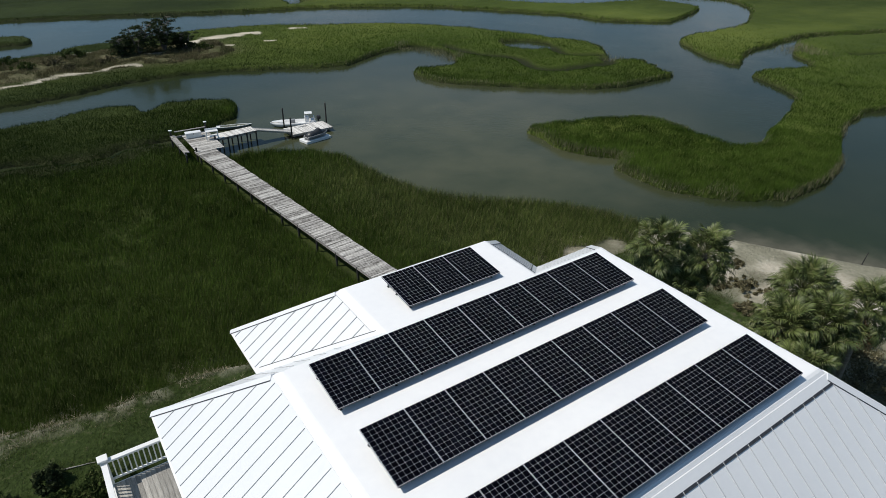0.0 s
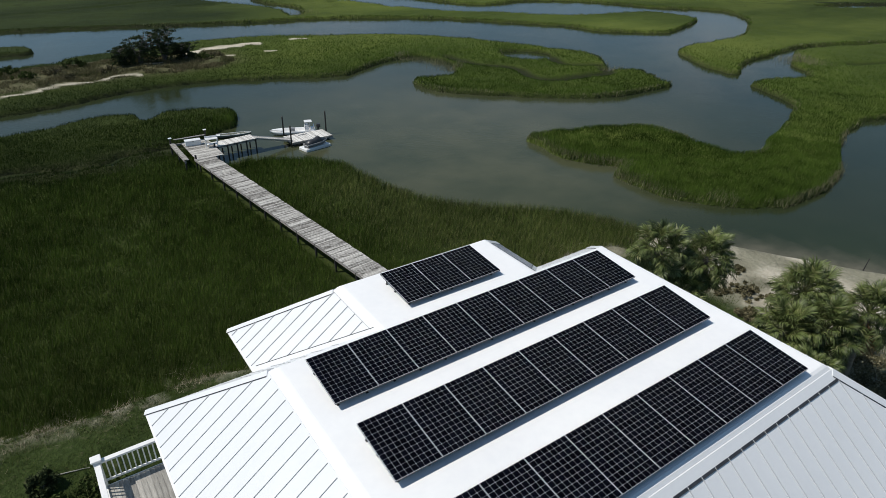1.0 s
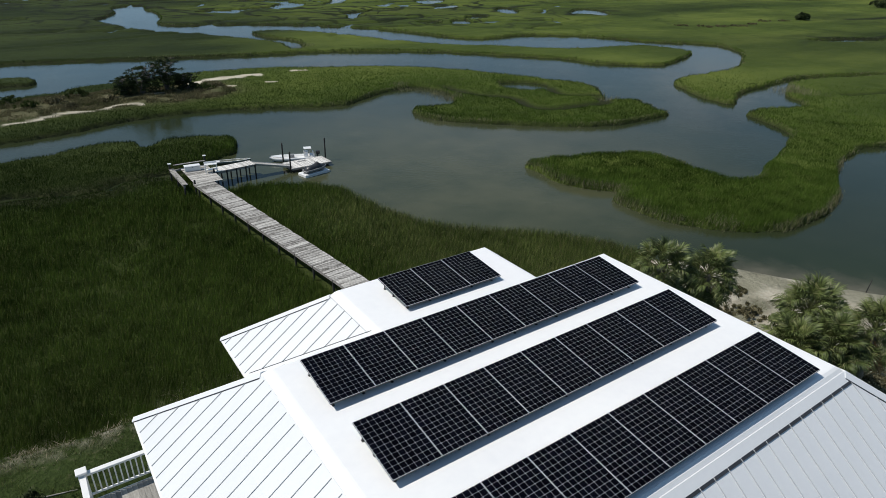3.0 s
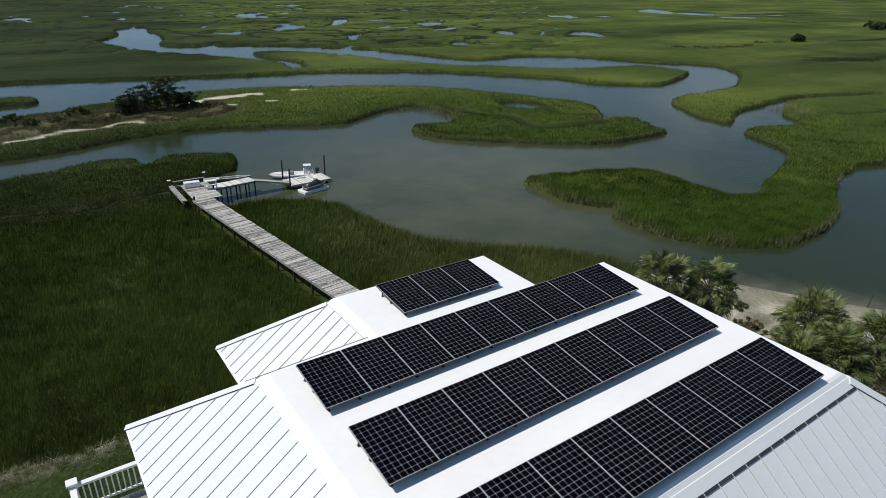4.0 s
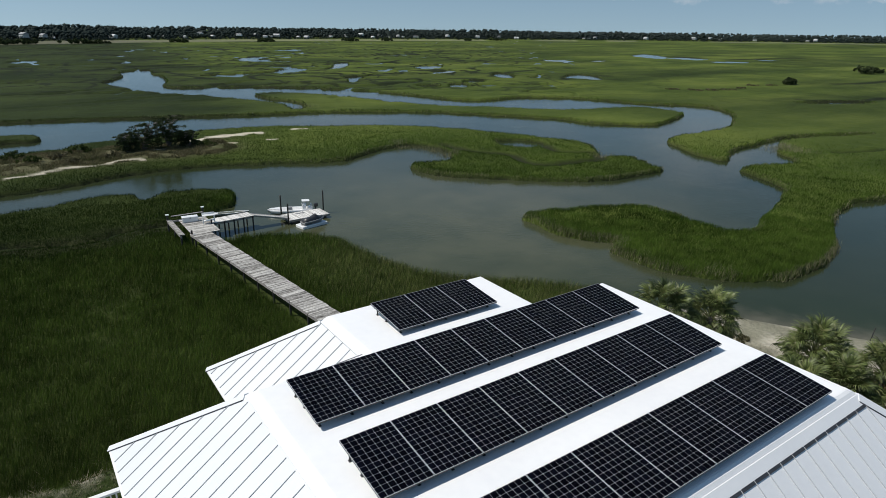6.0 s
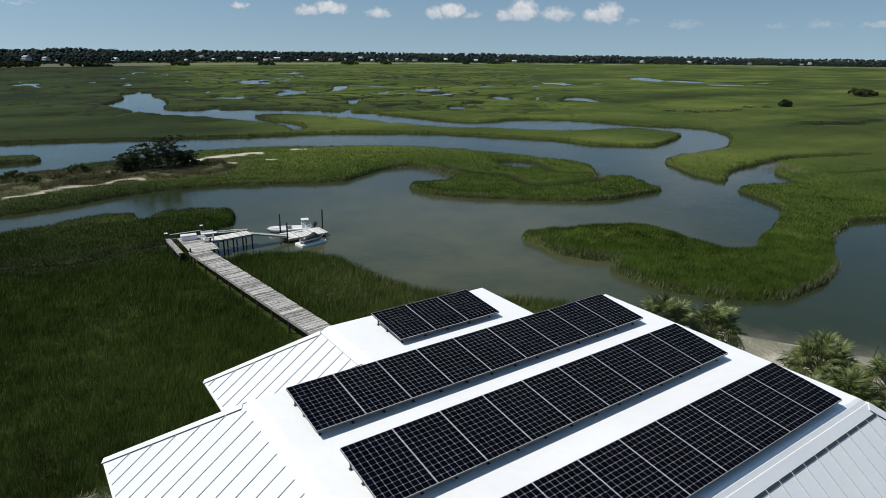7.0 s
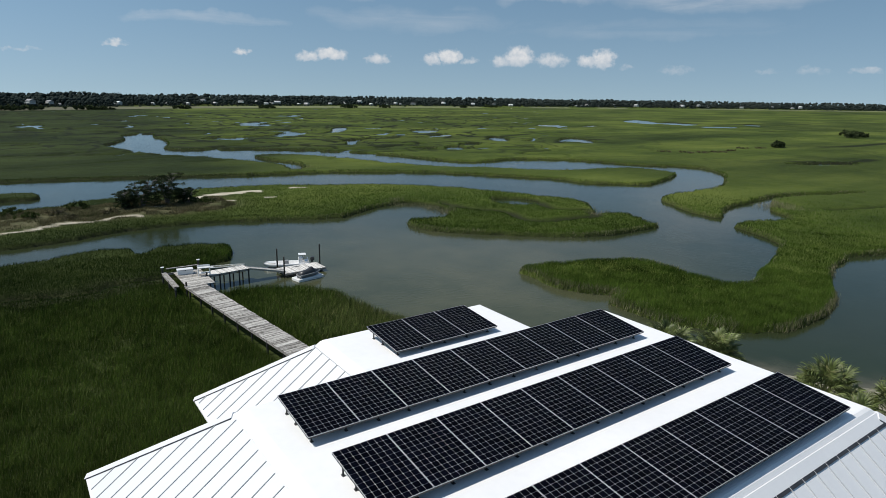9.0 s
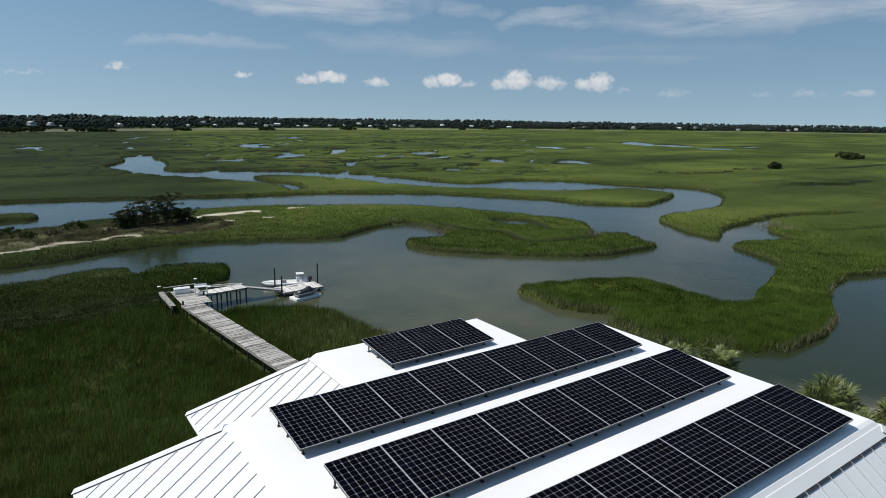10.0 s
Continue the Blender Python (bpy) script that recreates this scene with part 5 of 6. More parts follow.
def motorboat(m):
    ob = empty("motorboat", m, "white open motorboat with a centre console and outboard", "boat")
    part("hull", hull(5.6, 2.0, 0.62), M_GEL, ob, "white gelcoat hull", True)
    part("bow_deck", slab([(4.1, -0.62, 0.80), (5.35, -0.12, 0.85), (5.35, 0.12, 0.85), (4.1, 0.62, 0.80)], 0.05), M_GEL, ob)
    part("console", boxes([(0.85, -0.42, 0.42, 1.35, 0.42, 1.25)], 0.06), M_GEL, ob, "white centre console")
    part("windscreen", boxes([(1.28, -0.38, 1.25, 1.32, 0.38, 1.5)]), M_DARKPLASTIC, ob)
    part("seat", boxes([(0.2, -0.5, 0.42, 0.6, 0.5, 0.82)], 0.06), M_GEL, ob)
    part("backrest", boxes([(0.16, -0.48, 0.82, 0.27, 0.48, 1.15)], 0.05), M_GEL, ob)
    part("canopy", boxes([(0.4, -0.5, 1.60, 1.35, 0.5, 1.66)], 0.025), M_GEL, ob, "small white hard top")
    for x, y in ((0.7, -0.45), (0.7, 0.45), (1.3, -0.45), (1.3, 0.45)):
        bm = bmesh.new()
        tube(bm, (x, y, 0.4), (x, y, 1.62), 0.022, n=6)
        part("canopy_post", bm, M_RAIL, ob)
    bm = bmesh.new()
    box(bm, -0.62, -0.2, 0.75, -0.12, 0.2, 1.22, bevel=0.07)
    box(bm, -0.42, -0.08, -0.25, -0.22, 0.08, 0.78, bevel=0.02)
    part("outboard_motor", bm, M_DARKPLASTIC, ob, "dark outboard motor")
    part("cooler", boxes([(2.55, -0.3, 0.42, 3.2, 0.3, 0.92)], 0.05), M_GREYPLASTIC, ob, "grey cushioned cooler")
    return ob


bv = Vector((19.75, 58.75)) - Vector((25.0, 57.0))
motorboat(pose(24.75, 57.08, -0.15, 0, 0, math.degrees(math.atan2(bv.y, bv.x))) @ Matrix.Diagonal((0.95, 0.9, 0.95, 1)))

lift = empty("watercraft_float", pose(20.9, 50.9, 0.0, 0, 0, 12), "white drive-on float holding a small watercraft", "floating dock")
part("deck", boxes([(0, 0, -0.1, 3.3, 1.5, 0.30)], 0.06), M_GEL, lift, "white plastic float")
part("groove", boxes([(0.25, 0.62, 0.30, 3.2, 0.88, 0.315)]), M_GREYPLASTIC, lift)


def watercraft(m):
    ob = empty("personal_watercraft", m, "grey personal watercraft under a dark cover", "watercraft")
    part("hull", hull(2.9, 1.1, 0.42, 0.12, 0.6, 12), M_GREYPLASTIC, ob, "grey hull", True)
    bm = bmesh.new()
    rings = []
    for x, w, z in ((0.15, 0.36, 0.62), (0.6, 0.38, 0.78), (1.1, 0.36, 0.82), (1.5, 0.36, 0.98), (1.75, 0.42, 1.06), (1.95, 0.40, 0.86), (2.4, 0.28, 0.66), (2.75, 0.1, 0.55)):
        rings.append([bm.verts.new((x, w * math.cos(a) * 1.15, 0.30 + (z - 0.30) * max(0, math.sin(a)) ** 0.8)) for a in [math.pi * k / 8 for k in range(9)]])
    for a, b in zip(rings, rings[1:]):
        for k in range(8):
            bm.faces.new((a[k], a[k + 1], b[k + 1], b[k]))
    bm.faces.new(rings[0])
    bm.faces.new(rings[-1])
    bmesh.ops.recalc_face_normals(bm, faces=bm.faces)
    part("cover", bm, M_DARKPLASTIC, ob, "dark fitted cover over seat and handlebars", True)
    bm = bmesh.new()
    tube(bm, (1.6, -0.42, 0.98), (1.6, 0.42, 0.98), 0.03, n=6)
    part("handlebar", bm, M_DARKPLASTIC, ob)
    return ob


watercraft(pose(21.1, 51.55, 0.28, 0, 0, 12))

M_SKIFF = plain("faded_hull_paint", (0.07, 0.085, 0.065), (0.16, 0.18, 0.14), 2, 0.5)


def gunwale(length, beam, height, sheer, side):
    """A pale rub rail following the hull's upper edge."""
    bm = bmesh.new()
    last = None
    for i in range(15):
        u = i / 14
        w = beam / 2 * (0.85 + 0.15 * math.sin(min(u / 0.55, 1) * math.pi / 2)) * (1 - max(0, (u - 0.55) / 0.45) ** 2.2)
        p = Vector((u * length, side * max(w, 0.02), height + sheer * u ** 2 + 0.02))
        if last:
            tube(bm, last, p, 0.035, n=6)
        last = p
    return bm



skiff = empty("skiff", pose(14.0, 61.0, -0.08, 0, 0, -18), "narrow green skiff with pale rails behind the landing", "boat")
for side in (-1, 1):
    part("rub_rail", gunwale(4.0, 0.85, 0.42, 0.1, side), M_GEL, skiff, "pale rub rail")
part("stern_seat", boxes([(0.05, -0.32, 0.36, 0.5, 0.32, 0.42)], 0.01), M_GEL, skiff)
part("hull", hull(4.0, 0.85, 0.42, 0.1), M_SKIFF, skiff, "faded dark green hull", True)
part("thwart", boxes([(1.2, -0.34, 0.33, 1.5, 0.34, 0.37)]), M_PLANK, skiff)
part("thwart", boxes([(2.4, -0.30, 0.34, 2.7, 0.30, 0.38)]), M_PLANK, skiff)
M_GREENF = plain("green_floor_paint", (0.06, 0.10, 0.06), (0.12, 0.17, 0.10), 3, 0.6)
part("floor", boxes([(0.2, -0.28, 0.262, 2.7, 0.28, 0.275)]), M_GREENF, skiff, "faded green floor")

stake = bmesh.new()
tube(stake, (43.4, 3.55, -0.3), (44.0, 3.5, 1.9), 0.045, 0.035, 6)
tagged(new("stake", mesh_of("stake", stake, M_PILE)), "thin leaning wooden stake in the shallow water", "stake")

def driftwood(x, y, length, turn, r, seed):
    rng = random.Random(seed)
    bm = bmesh.new()
    p = Vector((0, 0, r))
    for k in range(5):
        q = p + Vector((length / 5, rng.uniform(-0.02, 0.02), rng.uniform(-0.01, 0.01)))
        tube(bm, p, q, r * (1 - k * 0.13), r * (1 - (k + 1) * 0.13), 7)
        p = q
    ob = new("driftwood_log", mesh_of("driftwood_log", bm, M_BEAM))
    ob.matrix_basis = pose(x, y, gz_at(x, y), 0, 0, turn)
    return tagged(ob, "bleached driftwood log lying at the lawn's edge", "driftwood")


# ---- palms ----
M_PALM = leaf_material("palm_leaf", (0.034, 0.052, 0.013), (0.15, 0.185, 0.058), 2.2, (0.30, 0.31, 0.14), 0.15, 0.5, 0.035)
M_PALMDEAD = leaf_material("dead_palm_leaf", (0.16, 0.10, 0.045), (0.30, 0.21, 0.11), 2.0, None, 0.2, 0.5)
M_TRUNK = plain("palm_trunk", (0.11, 0.095, 0.075), (0.24, 0.21, 0.17), 3.0, 0.9, bump_s=0.7, stretch=(1, 1, 5))


def frond_mesh(name, mat, droop, seed):
    """A fan leaf on its arching stalk, pointing along +x, its segments bending over and hanging at the tips."""
    rng = random.Random(seed)
    bm = bmesh.new()
    L = 0.95
    base = Vector((L, 0, 0.02))
    tube(bm, (0, 0, 0), (L * 0.5, 0, 0.06), 0.024, 0.018, 4, False)
    tube(bm, (L * 0.5, 0, 0.06), base, 0.018, 0.014, 4, False)
    n = 30
    for i in range(n):
        a = radians(-118 + 236 * i / (n - 1)) + rng.uniform(-0.07, 0.07)
        rib = max(0, math.cos(a)) * 0.22
        ln = (0.62 - 0.14 * abs(a) / 2.1) * rng.uniform(0.8, 1.12)
        d = Vector((math.cos(a), math.sin(a), 0))
        s = Vector((-math.sin(a), math.cos(a), 0))
        hang = droop * rng.uniform(0.7, 1.35)
        twist = rng.uniform(-0.5, 0.5)
        c = base + Vector((rib, 0, -0.3 * rib))
        step, pitch, pts = ln / 5, 0.42 * abs(math.sin(a)) + 0.06, []
        for k, w in enumerate((0.010, 0.021, 0.024, 0.020, 0.012, 0.003)):
            side = (s + Vector((0, 0, 1)) * twist * (k / 5)).normalized()
            pts.append((c - side * w, c + side * w))
            pitch -= hang * (0.10 + 0.17 * k)
            pitch = max(pitch, -1.5)
            c = c + d * step * math.cos(pitch) + Vector((0, 0, step * math.sin(pitch)))
        v = [(bm.verts.new(p), bm.verts.new(q)) for p, q in pts]
        for p, q in zip(v, v[1:]):
            bm.faces.new((p[0], p[1], q[1], q[0]))
    return mesh_of(name, bm, mat)


FRONDS = [frond_mesh("frond", M_PALM, dr, sd) for dr, sd in ((0.45, 1), (0.75, 2), (1.05, 3), (0.6, 5), (0.9, 6))]
DEADFROND = frond_mesh("frond", M_PALMDEAD, 1.1, 4)


def palm(x, y, crown_z, size, seed, count=130):
    rng = random.Random(seed)
    gz = float(ground_z(np.array([x]), np.array([y]))[0])
    ob = empty("palm_tree", pose(x, y, gz), "cabbage palm with a dense round crown of fan leaves", "palm tree", "palms beside the house")
    h = crown_z - gz
    bm = bmesh.new()
    prof = [(0.26, -0.2), (0.22, 0.3)]
    k = 0.5
    while k < h:
        prof += [(0.17 + 0.012 * (int(k * 5) % 2), k)]
        k += 0.22
    prof += [(0.24, h - 0.1), (0.12, h + 0.15)]
    lathe(bm, prof, 9)
    part("trunk", bm, M_TRUNK, ob, "ringed grey-brown palm trunk", True)
    for i in range(count):
        u = (i + 0.5) / count
        az = i * 137.508 + rng.uniform(-25, 25)
        el = 80 - 150 * u ** 0.85 + rng.uniform(-14, 14)
        dead = u > 0.84 and rng.random() < 0.45
        me = DEADFROND if dead else FRONDS[min(4, int(rng.uniform(0, 2.2) + (0 if el > 40 else 1 if el > 0 else 2.5)))]
        o = part("frond", me, None, ob)
        sc = size * rng.uniform(0.78, 1.16)
        o.matrix_basis = Matrix.Translation((0, 0, h + 0.1 - 0.35 * u)) @ pose(0, 0, 0, 0, 0, az) @ pose(0, 0, 0, 0, -el, 0) @ pose(0, 0, 0, rng.uniform(-45, 45)) @ Matrix.Diagonal((sc, sc * rng.uniform(0.8, 1.0), sc, 1))
    return ob


palm(22.1, 6.1, 7.9, 1.02, 1)
palm(24.2, 4.6, 7.5, 1.0, 2)
palm(23.0, 4.9, 5.5, 0.95, 8, 90)
palm(26.5, 0.3, 6.7, 1.1, 3, 150)
palm(24.1, -0.3, 5.7, 1.1, 4)
palm(25.5, -1.5, 5.9, 1.05, 5)
palm(27.7, -2.3, 6.5, 1.05, 6)
palm(22.8, -2.4, 5.0, 0.95, 7, 90)

# ---- shrubs, cedar, far trees ----
M_CEDAR = leaf_material("cedar_leaf", (0.024, 0.036, 0.017), (0.062, 0.078, 0.036), 1.2, None, 0.12, 0.2)
M_SHRUB = leaf_material("shrub_leaf", (0.022, 0.036, 0.012), (0.065, 0.092, 0.028), 1.5, (0.11, 0.12, 0.05), 0.2, 0.3)
M_SCRUB = leaf_material("dry_scrub", (0.09, 0.085, 0.045), (0.19, 0.17, 0.10), 1.2, (0.26, 0.23, 0.15), 0.2, 0.3)
# bluish, low-contrast leaves: distance haze is mixed into this colour
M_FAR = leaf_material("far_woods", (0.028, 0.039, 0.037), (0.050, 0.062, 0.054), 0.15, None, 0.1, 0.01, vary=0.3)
M_BARK = plain("grey_bark", (0.09, 0.08, 0.07), (0.20, 0.18, 0.16), 3, 0.9, bump_s=0.5)


def leaf_cloud(name, centres, radii, per, leaf, mat, seed, flat=1.0):
    """Small leaves in clumps: centres (n, 3), radii (n,), per leaves each."""
    rng = np.random.RandomState(seed)
    c = np.repeat(np.asarray(centres, float), per, 0)
    r = np.repeat(np.asarray(radii, float), per)
    d = rng.randn(len(c), 3)
    d /= np.linalg.norm(d, axis=1)[:, None]
    d[:, 2] *= flat
    p = c + d * (r * rng.rand(len(c)) ** 0.45)[:, None]
    n = len(p)
    a, b = rng.randn(n, 3), rng.randn(n, 3)
    a /= np.linalg.norm(a, axis=1)[:, None]
    b /= np.linalg.norm(b, axis=1)[:, None]
    s = leaf * (0.6 + 0.8 * rng.rand(n))[:, None]
    co = np.stack([p - a * s * 0.5, p + a * s * 0.5, p + b * s], 1).astype(np.float32)
    me = bpy.data.meshes.new(name)
    me.vertices.add(n * 3)
    me.vertices.foreach_set("co", co.ravel())
    me.loops.add(n * 3)
    me.loops.foreach_set("vertex_index", np.arange(n * 3, dtype=np.int32))
    me.polygons.add(n)
    me.polygons.foreach_set("loop_start", np.arange(0, n * 3, 3, dtype=np.int32))
    me.update(calc_edges=True)
    me.materials.append(mat)
    return me


def gz_at(x, y):
    return float(ground_z(np.array([float(x)]), np.array([float(y)]))[0])


def shrub(x, y, w, h, seed, mat, label, category="shrub", group="", leaf=0.13, per=90, n=26, name="shrub"):
    rng = random.Random(seed)
    ob = empty(name, pose(x, y, gz_at(x, y) - 0.05), label, category, group)
    cs, rs = [], []
    bm = bmesh.new()
    for i in range(n):
        a, r = rng.uniform(0, 6.28), rng.random() ** 0.6 * w / 2
        z = h * (0.25 + 0.7 * rng.random() * (1 - (r / (w / 2)) ** 2 * 0.6))
        cs.append((r * math.cos(a), r * math.sin(a), z))
        rs.append(rng.uniform(0.16, 0.30) * min(w, h * 1.6) * 0.7)
        if i % 3 == 0:
            tube(bm, (r * 0.2 * math.cos(a), r * 0.2 * math.sin(a), -0.1), cs[-1], 0.035, 0.012, 5)
    part("stem", bm, M_BARK, ob)
    part("crown", leaf_cloud("crown", cs, rs, per, leaf, mat, seed), mat, ob)
    return ob


def cedar(x, y, w, h, seed, label):
    """A wind-shaped cedar: several leaning trunks and flat plates of foliage."""
    rng = random.Random(seed)
    ob = empty("cedar_tree", pose(x, y, gz_at(x, y) - 0.05), label, "tree", "dark cedars on the sandy rise")
    cs, rs = [], []
    bm = bmesh.new()
    for t in range(5):
        a = rng.uniform(0, 6.28)
        top = Vector((w * 0.33 * math.cos(a) * rng.uniform(0.4, 1), w * 0.33 * math.sin(a), h * rng.uniform(0.72, 1.0)))
        mid = top * 0.5 + Vector((rng.uniform(-0.3, 0.3), rng.uniform(-0.3, 0.3), 0.2))
        tube(bm, (rng.uniform(-0.4, 0.4), rng.uniform(-0.3, 0.3), -0.1), mid, 0.16, 0.11, 6)
        tube(bm, mid, top, 0.11, 0.03, 6)
        for k in range(15):
            s = rng.uniform(0.25, 1.0)
            b = mid.lerp(top, max(0, s * 2 - 1)) if s > 0.5 else Vector((0, 0, 0)).lerp(mid, s * 2)
            e = b + Vector((rng.uniform(-1, 1) * w * 0.26, rng.uniform(-1, 1) * w * 0.2, rng.uniform(0.0, 0.5)))
            tube(bm, b, e, 0.05, 0.015, 5)
            cs.append(tuple(e))
            rs.append(rng.uniform(0.35, 0.7) * w / 6)
    for k in range(30):
        a, r = rng.uniform(0, 6.28), rng.random() ** 0.5 * w * 0.5
        cs.append((r * math.cos(a), r * math.sin(a) * 0.7, h * rng.uniform(0.1, 0.45)))
        rs.append(rng.uniform(0.35, 0.8) * w / 6)
    part("trunk", bm, M_BARK, ob)
    part("crown", leaf_cloud("crown", cs, rs, 55, 0.19, M_CEDAR, seed, 0.3), M_CEDAR, ob)
    return ob


cedar(18.4, 102.6, 6.6, 5.7, 1, "dark wind-shaped cedar with open flat branches")
cedar(14.4, 102.0, 6.4, 4.4, 2, "dark dense spreading cedar")
cedar(11.9, 101.2, 4.2, 2.8, 3, "low dark dense cedar")
cedar(21.4, 102.6, 4.2, 2.8, 4, "low dark dense cedar")
for i, (x, y, w, h) in enumerate([(5, 104, 3.2, 1.2), (1.5, 101, 3.0, 1.0), (-2, 99, 3.4, 1.1), (9, 99, 2.6, 0.9), (-4, 104, 3, 1.2), (3, 97, 2.4, 0.7), (24, 101, 3.2, 1.2), (27, 103.5, 2.6, 0.8)]):
    shrub(x, y, w, h, 40 + i, M_SCRUB if i % 2 else M_SHRUB, "low scrub on the sandy rise", group="scrub on the sandy rise", leaf=0.2, per=50, n=18)
for i, (x, y, w, h) in enumerate([(-7.4, 14.0, 1.1, 1.1), (-9.1, 13.4, 1.7, 1.0), (-5.7, 12.5, 1.6, 0.7), (-4.5, 11.8, 1.8, 0.7), (-7.3, 12.3, 1.8, 0.6)]):
    shrub(x, y, w, h, 60 + i, M_SHRUB if i > 1 else M_CEDAR, "leafy green shrub beside the porch", group="shrubs beside the porch")
driftwood(-6.9, 14.6, 1.4, -14, 0.04, 1)
for i, (x, y, w, h) in enumerate([(33.5, 6.2, 2.6, 0.5), (32.2, 7.6, 1.5, 0.35), (30.8, 4.6, 1.6, 0.5), (35.5, 8.6, 1.6, 0.3), (30.5, 2.2, 3.0, 1.4), (32, -1.2, 3.2, 1.5), (29.5, -3.6, 3.0, 1.6),
                                  (35, -3, 3.0, 1.4), (27.5, 8.6, 2.0, 1.0), (25.8, 10.8, 2.2, 0.9), (21.5, 3.4, 2.2, 1.8), (24.2, 2.0, 2.4, 1.6)]):
    shrub(x, y, w, h, 80 + i, M_SCRUB if i < 8 else M_SHRUB, "brown and green scrub on the sand" if i < 8 else "green undergrowth beneath the palms", group="scrub under the palms")
for i, (x, y, w, h) in enumerate([(372, 141, 11, 4.2), (384, 141, 9, 2.6), (262, 123, 4.5, 3.2)]):
    shrub(x, y, w, h, 100 + i, M_CEDAR if h > 2 else M_SHRUB, "dark shrub thicket out in the marsh", group="thickets in the marsh", leaf=0.7, per=60, n=26)
for i, (x, y, w) in enumerate([(196, 131, 5), (201, 125, 6), (207, 122, 5), (214, 120, 6), (226, 122, 4), (241, 126, 6), (249, 123, 5)]):
    shrub(x, y, w, 0.5, 150 + i, M_SCRUB, "low brown scrub out in the marsh", group="scrub out in the marsh", leaf=0.35, per=40, n=14)


# ---- far shore ----
def shore_point(az, back=0.0):
    t = max(0.0, az) / 70.0
    d = 690 + 420 * t + 290 * t ** 3 + back
    return -4 + d * math.sin(radians(az)), -11 + d * math.cos(radians(az)), d


def far_woods():
    """Low scrub along the water, then ever taller trees behind it."""
    rng = random.Random(7)
    cs, rs = [], []
    rows = [(2, 2.2, 0.35), (16, 3.4, 0.4), (36, 6.2, 0.9), (60, 8.8, 1.2), (95, 10.4, 1.3), (140, 12.0, 1.4), (170, 13.2, 1.5)]
    az = -9.0
    while az < 84:
        for k, (back, tall, share) in enumerate(rows):
            if rng.random() > share * (0.75 + 0.5 * noise.noise((az * 0.7, k * 5.0, 2.5))):
                continue
            x, y, d = shore_point(az + rng.uniform(-0.1, 0.1), back + rng.uniform(-9, 9))
            h = tall * rng.uniform(0.92, 1.05) * (1 + 0.14 * noise.noise((az * 0.5, k * 3.0, 0.5)))
            for j in range(4 if h > 9 else 3):
                s = rng.uniform(0.17, 0.30) * min(h, 12)
                cs.append((x + rng.uniform(-5, 5), y + rng.uniform(-5, 5), max(0.8, h - s - j * h * rng.uniform(0.16, 0.26))))
                rs.append(s)
        az += 0.14
    nr = np.random.RandomState(9)
    ico = bmesh.new()
    bmesh.ops.create_icosphere(ico, subdivisions=1, radius=1.0)
    base = np.array([v.co for v in ico.verts])
    tris = np.array([[v.index for v in f.verts] for f in ico.faces])
    ico.free()
    c, r = np.array(cs), np.array(rs)
    n, m = len(c), len(base)
    v = c[:, None] + base[None] * (r[:, None] * (0.62 + 0.62 * nr.rand(n, m)))[..., None] * np.array([1, 1, 0.85])
    f = (np.arange(n)[:, None, None] * m + tris[None]).reshape(-1, 3)
    me = bpy.data.meshes.new("far_woods")
    me.vertices.add(n * m)
    me.vertices.foreach_set("co", v.astype(np.float32).ravel())
    me.loops.add(f.size)
    me.loops.foreach_set("vertex_index", f.ravel().astype(np.int32))
    me.polygons.add(len(f))
    me.polygons.foreach_set("loop_start", np.arange(0, f.size, 3, dtype=np.int32))
    me.update(calc_edges=True)
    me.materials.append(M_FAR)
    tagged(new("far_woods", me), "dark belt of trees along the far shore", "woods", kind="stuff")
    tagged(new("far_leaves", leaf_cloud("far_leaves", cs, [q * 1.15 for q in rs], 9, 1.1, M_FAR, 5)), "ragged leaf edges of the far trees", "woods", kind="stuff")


far_woods()


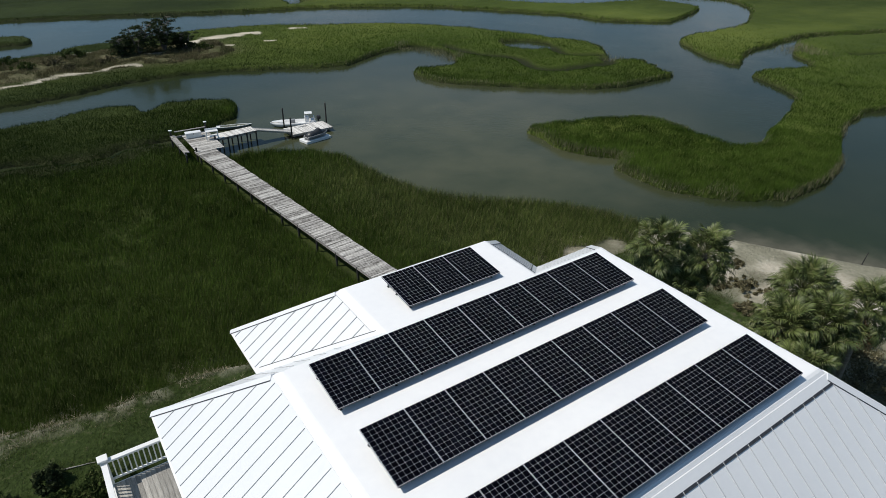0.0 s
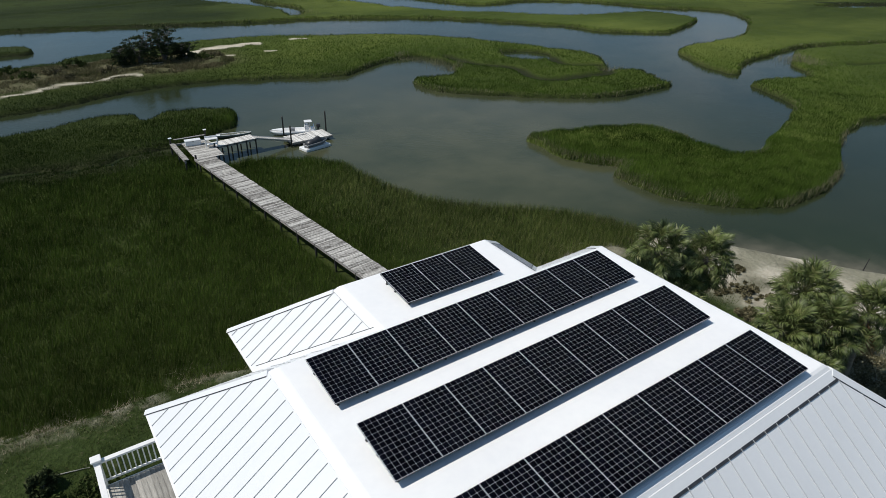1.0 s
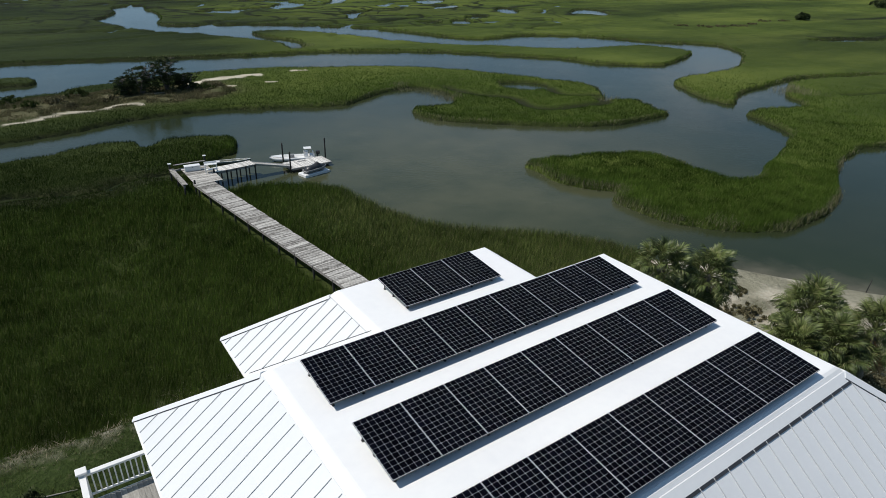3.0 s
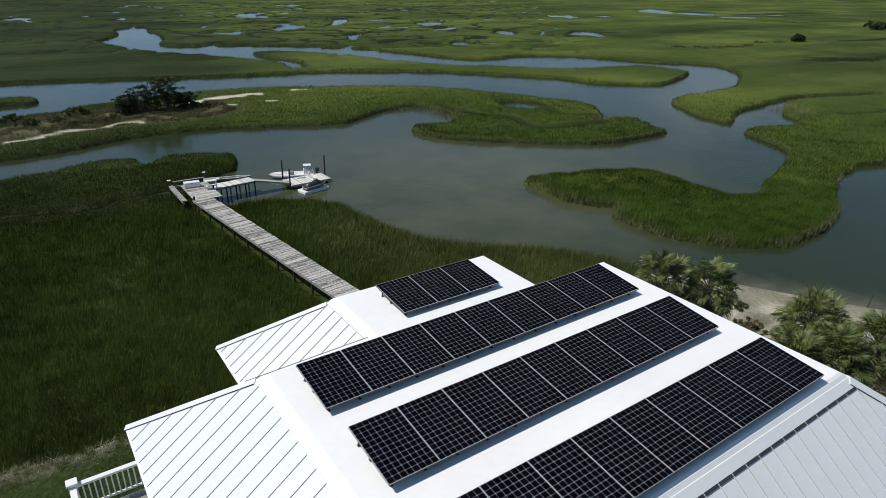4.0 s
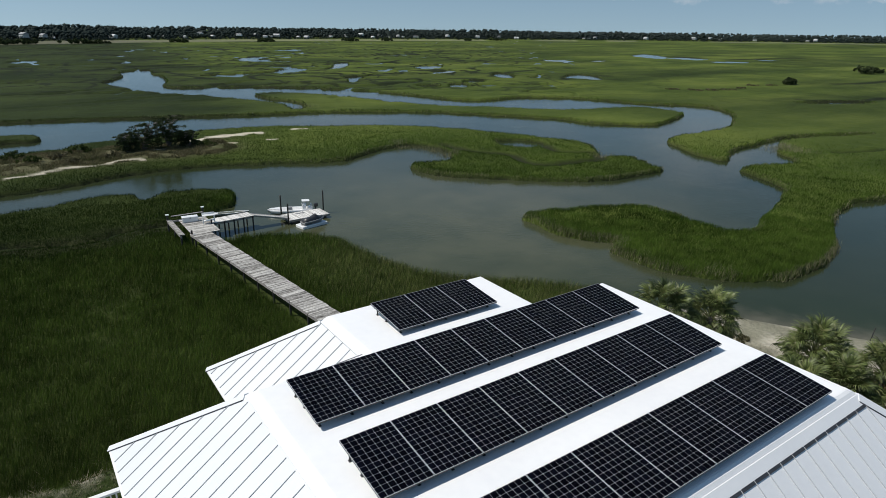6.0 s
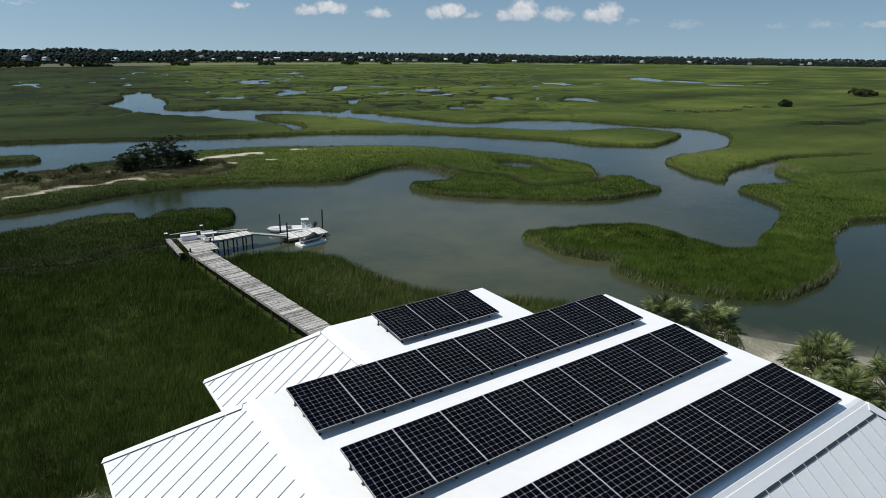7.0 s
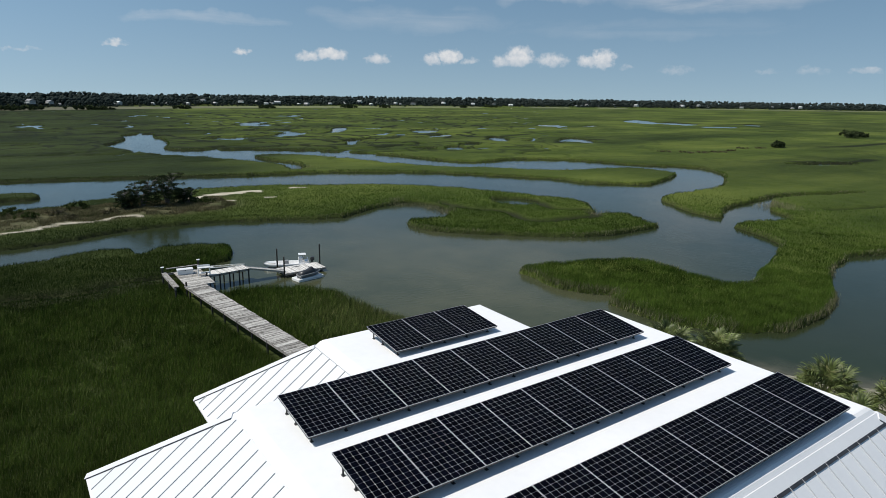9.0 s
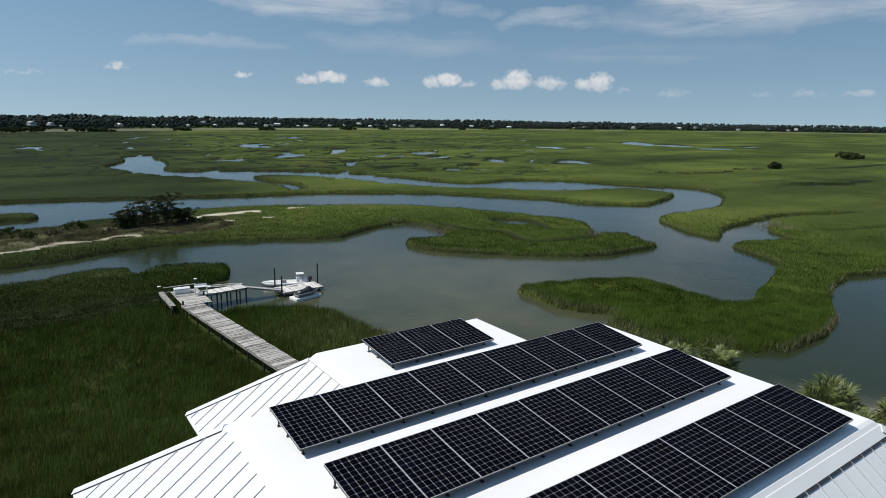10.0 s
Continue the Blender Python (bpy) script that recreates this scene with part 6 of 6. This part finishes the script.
def cottage():
    ob = empty("cottage", pose(0, 0, 0), "small white house among the far trees", "house", "houses along the far shore")
    part("wall", boxes([(-6, -4, 0, 6, 4, 6)]), M_COTWALL, ob)
    bm = bmesh.new()
    v = [bm.verts.new(p) for p in ((-6.6, -4.6, 5.9), (6.6, -4.6, 5.9), (6.6, 4.6, 5.9), (-6.6, 4.6, 5.9), (-6.6, 0, 8.6), (6.6, 0, 8.6))]
    for f in ((0, 1, 5, 4), (3, 4, 5, 2), (0, 4, 3), (1, 2, 5), (0, 3, 2, 1)):
        bm.faces.new([v[i] for i in f])
    part("roof", bm, M_COTROOF, ob, "pale grey roof")
    wm_ = mesh_of("window", boxes([(-0.6, -4.05, 0, 0.6, -3.98, 1.5)]), M_DARKPLASTIC)
    for x in (-4, -1.4, 1.4, 4):
        for z in (1.0, 3.7):
            part("window", wm_, M_DARKPLASTIC, ob).location = (x, 0, z)
    part("porch", boxes([(-5, -6, 2.6, 5, -4.05, 2.8), (-5, -6, 0, -4.8, -5.8, 2.6), (4.8, -6, 0, 5, -5.8, 2.6)]), M_WHITE, ob)
    return ob


M_COTWALL = plain("cottage_wall", (0.40, 0.40, 0.39), (0.60, 0.60, 0.58), 0.2, 0.7, per_object=0.6)
M_COTROOF = plain("cottage_roof", (0.26, 0.26, 0.26), (0.48, 0.48, 0.48), 0.2, 0.6, per_object=0.9)
proto_c = cottage()
rng = random.Random(31)
spots = [2.4, 3.4, 4.1, 8.2, 10.5, 11.6, 13.3, 14.4, 15.4, 17.5, 18.9, 19.5, 20.1, 20.7, 22.3, 23.2, 25.0, 26.4, 27.8, 28.6, 29.2, 30.0, 30.3, 30.8, 31.4, 32.6, 35.1, 37.8, 39.6, 41.1, 46.8, 47.5, 48.0, 48.7, 50.1, 51.9,
         55.6, 57.1, 57.8, 60.3, 62.6, 63.8, 64.4]
for i, a in enumerate(spots):
    x, y, d = shore_point(a + rng.uniform(-0.15, 0.15), rng.uniform(14, 52))
    s = rng.uniform(0.5, 0.95)
    s *= 1.5 if a == 60.3 else 1.0
    m = pose(x, y, rng.uniform(0.6, 4.2), 0, 0, -a - 40 + rng.uniform(-30, 30)) @ Matrix.Diagonal((s * rng.uniform(0.8, 1.3), s, s * rng.uniform(0.75, 1.1), 1))
    if i:
        copy_thing(proto_c, m)
    else:
        proto_c.matrix_basis = m

# wooded hummocks standing in the marsh before the far shore
for i, (a, off, w, h) in enumerate([(-0.5, -70, 30, 4.5), (0.8, -75, 26, 4), (2.2, -72, 22, 3.6), (5.4, -80, 26, 4), (6.9, -82, 24, 3.6), (12.9, -90, 18, 3.4), (19.7, -95, 19, 3.6),
                                    (26.8, -92, 22, 3.6), (29.9, -85, 15, 3), (36.9, -70, 12, 3), (39.5, -55, 26, 2.4)]):
    x, y, d = shore_point(a, off)
    shrub(x, y, w, h, 120 + i, M_CEDAR, "dark wooded hummock in the marsh before the far shore", group="hummocks before the far shore", leaf=1.1, per=60, n=30)
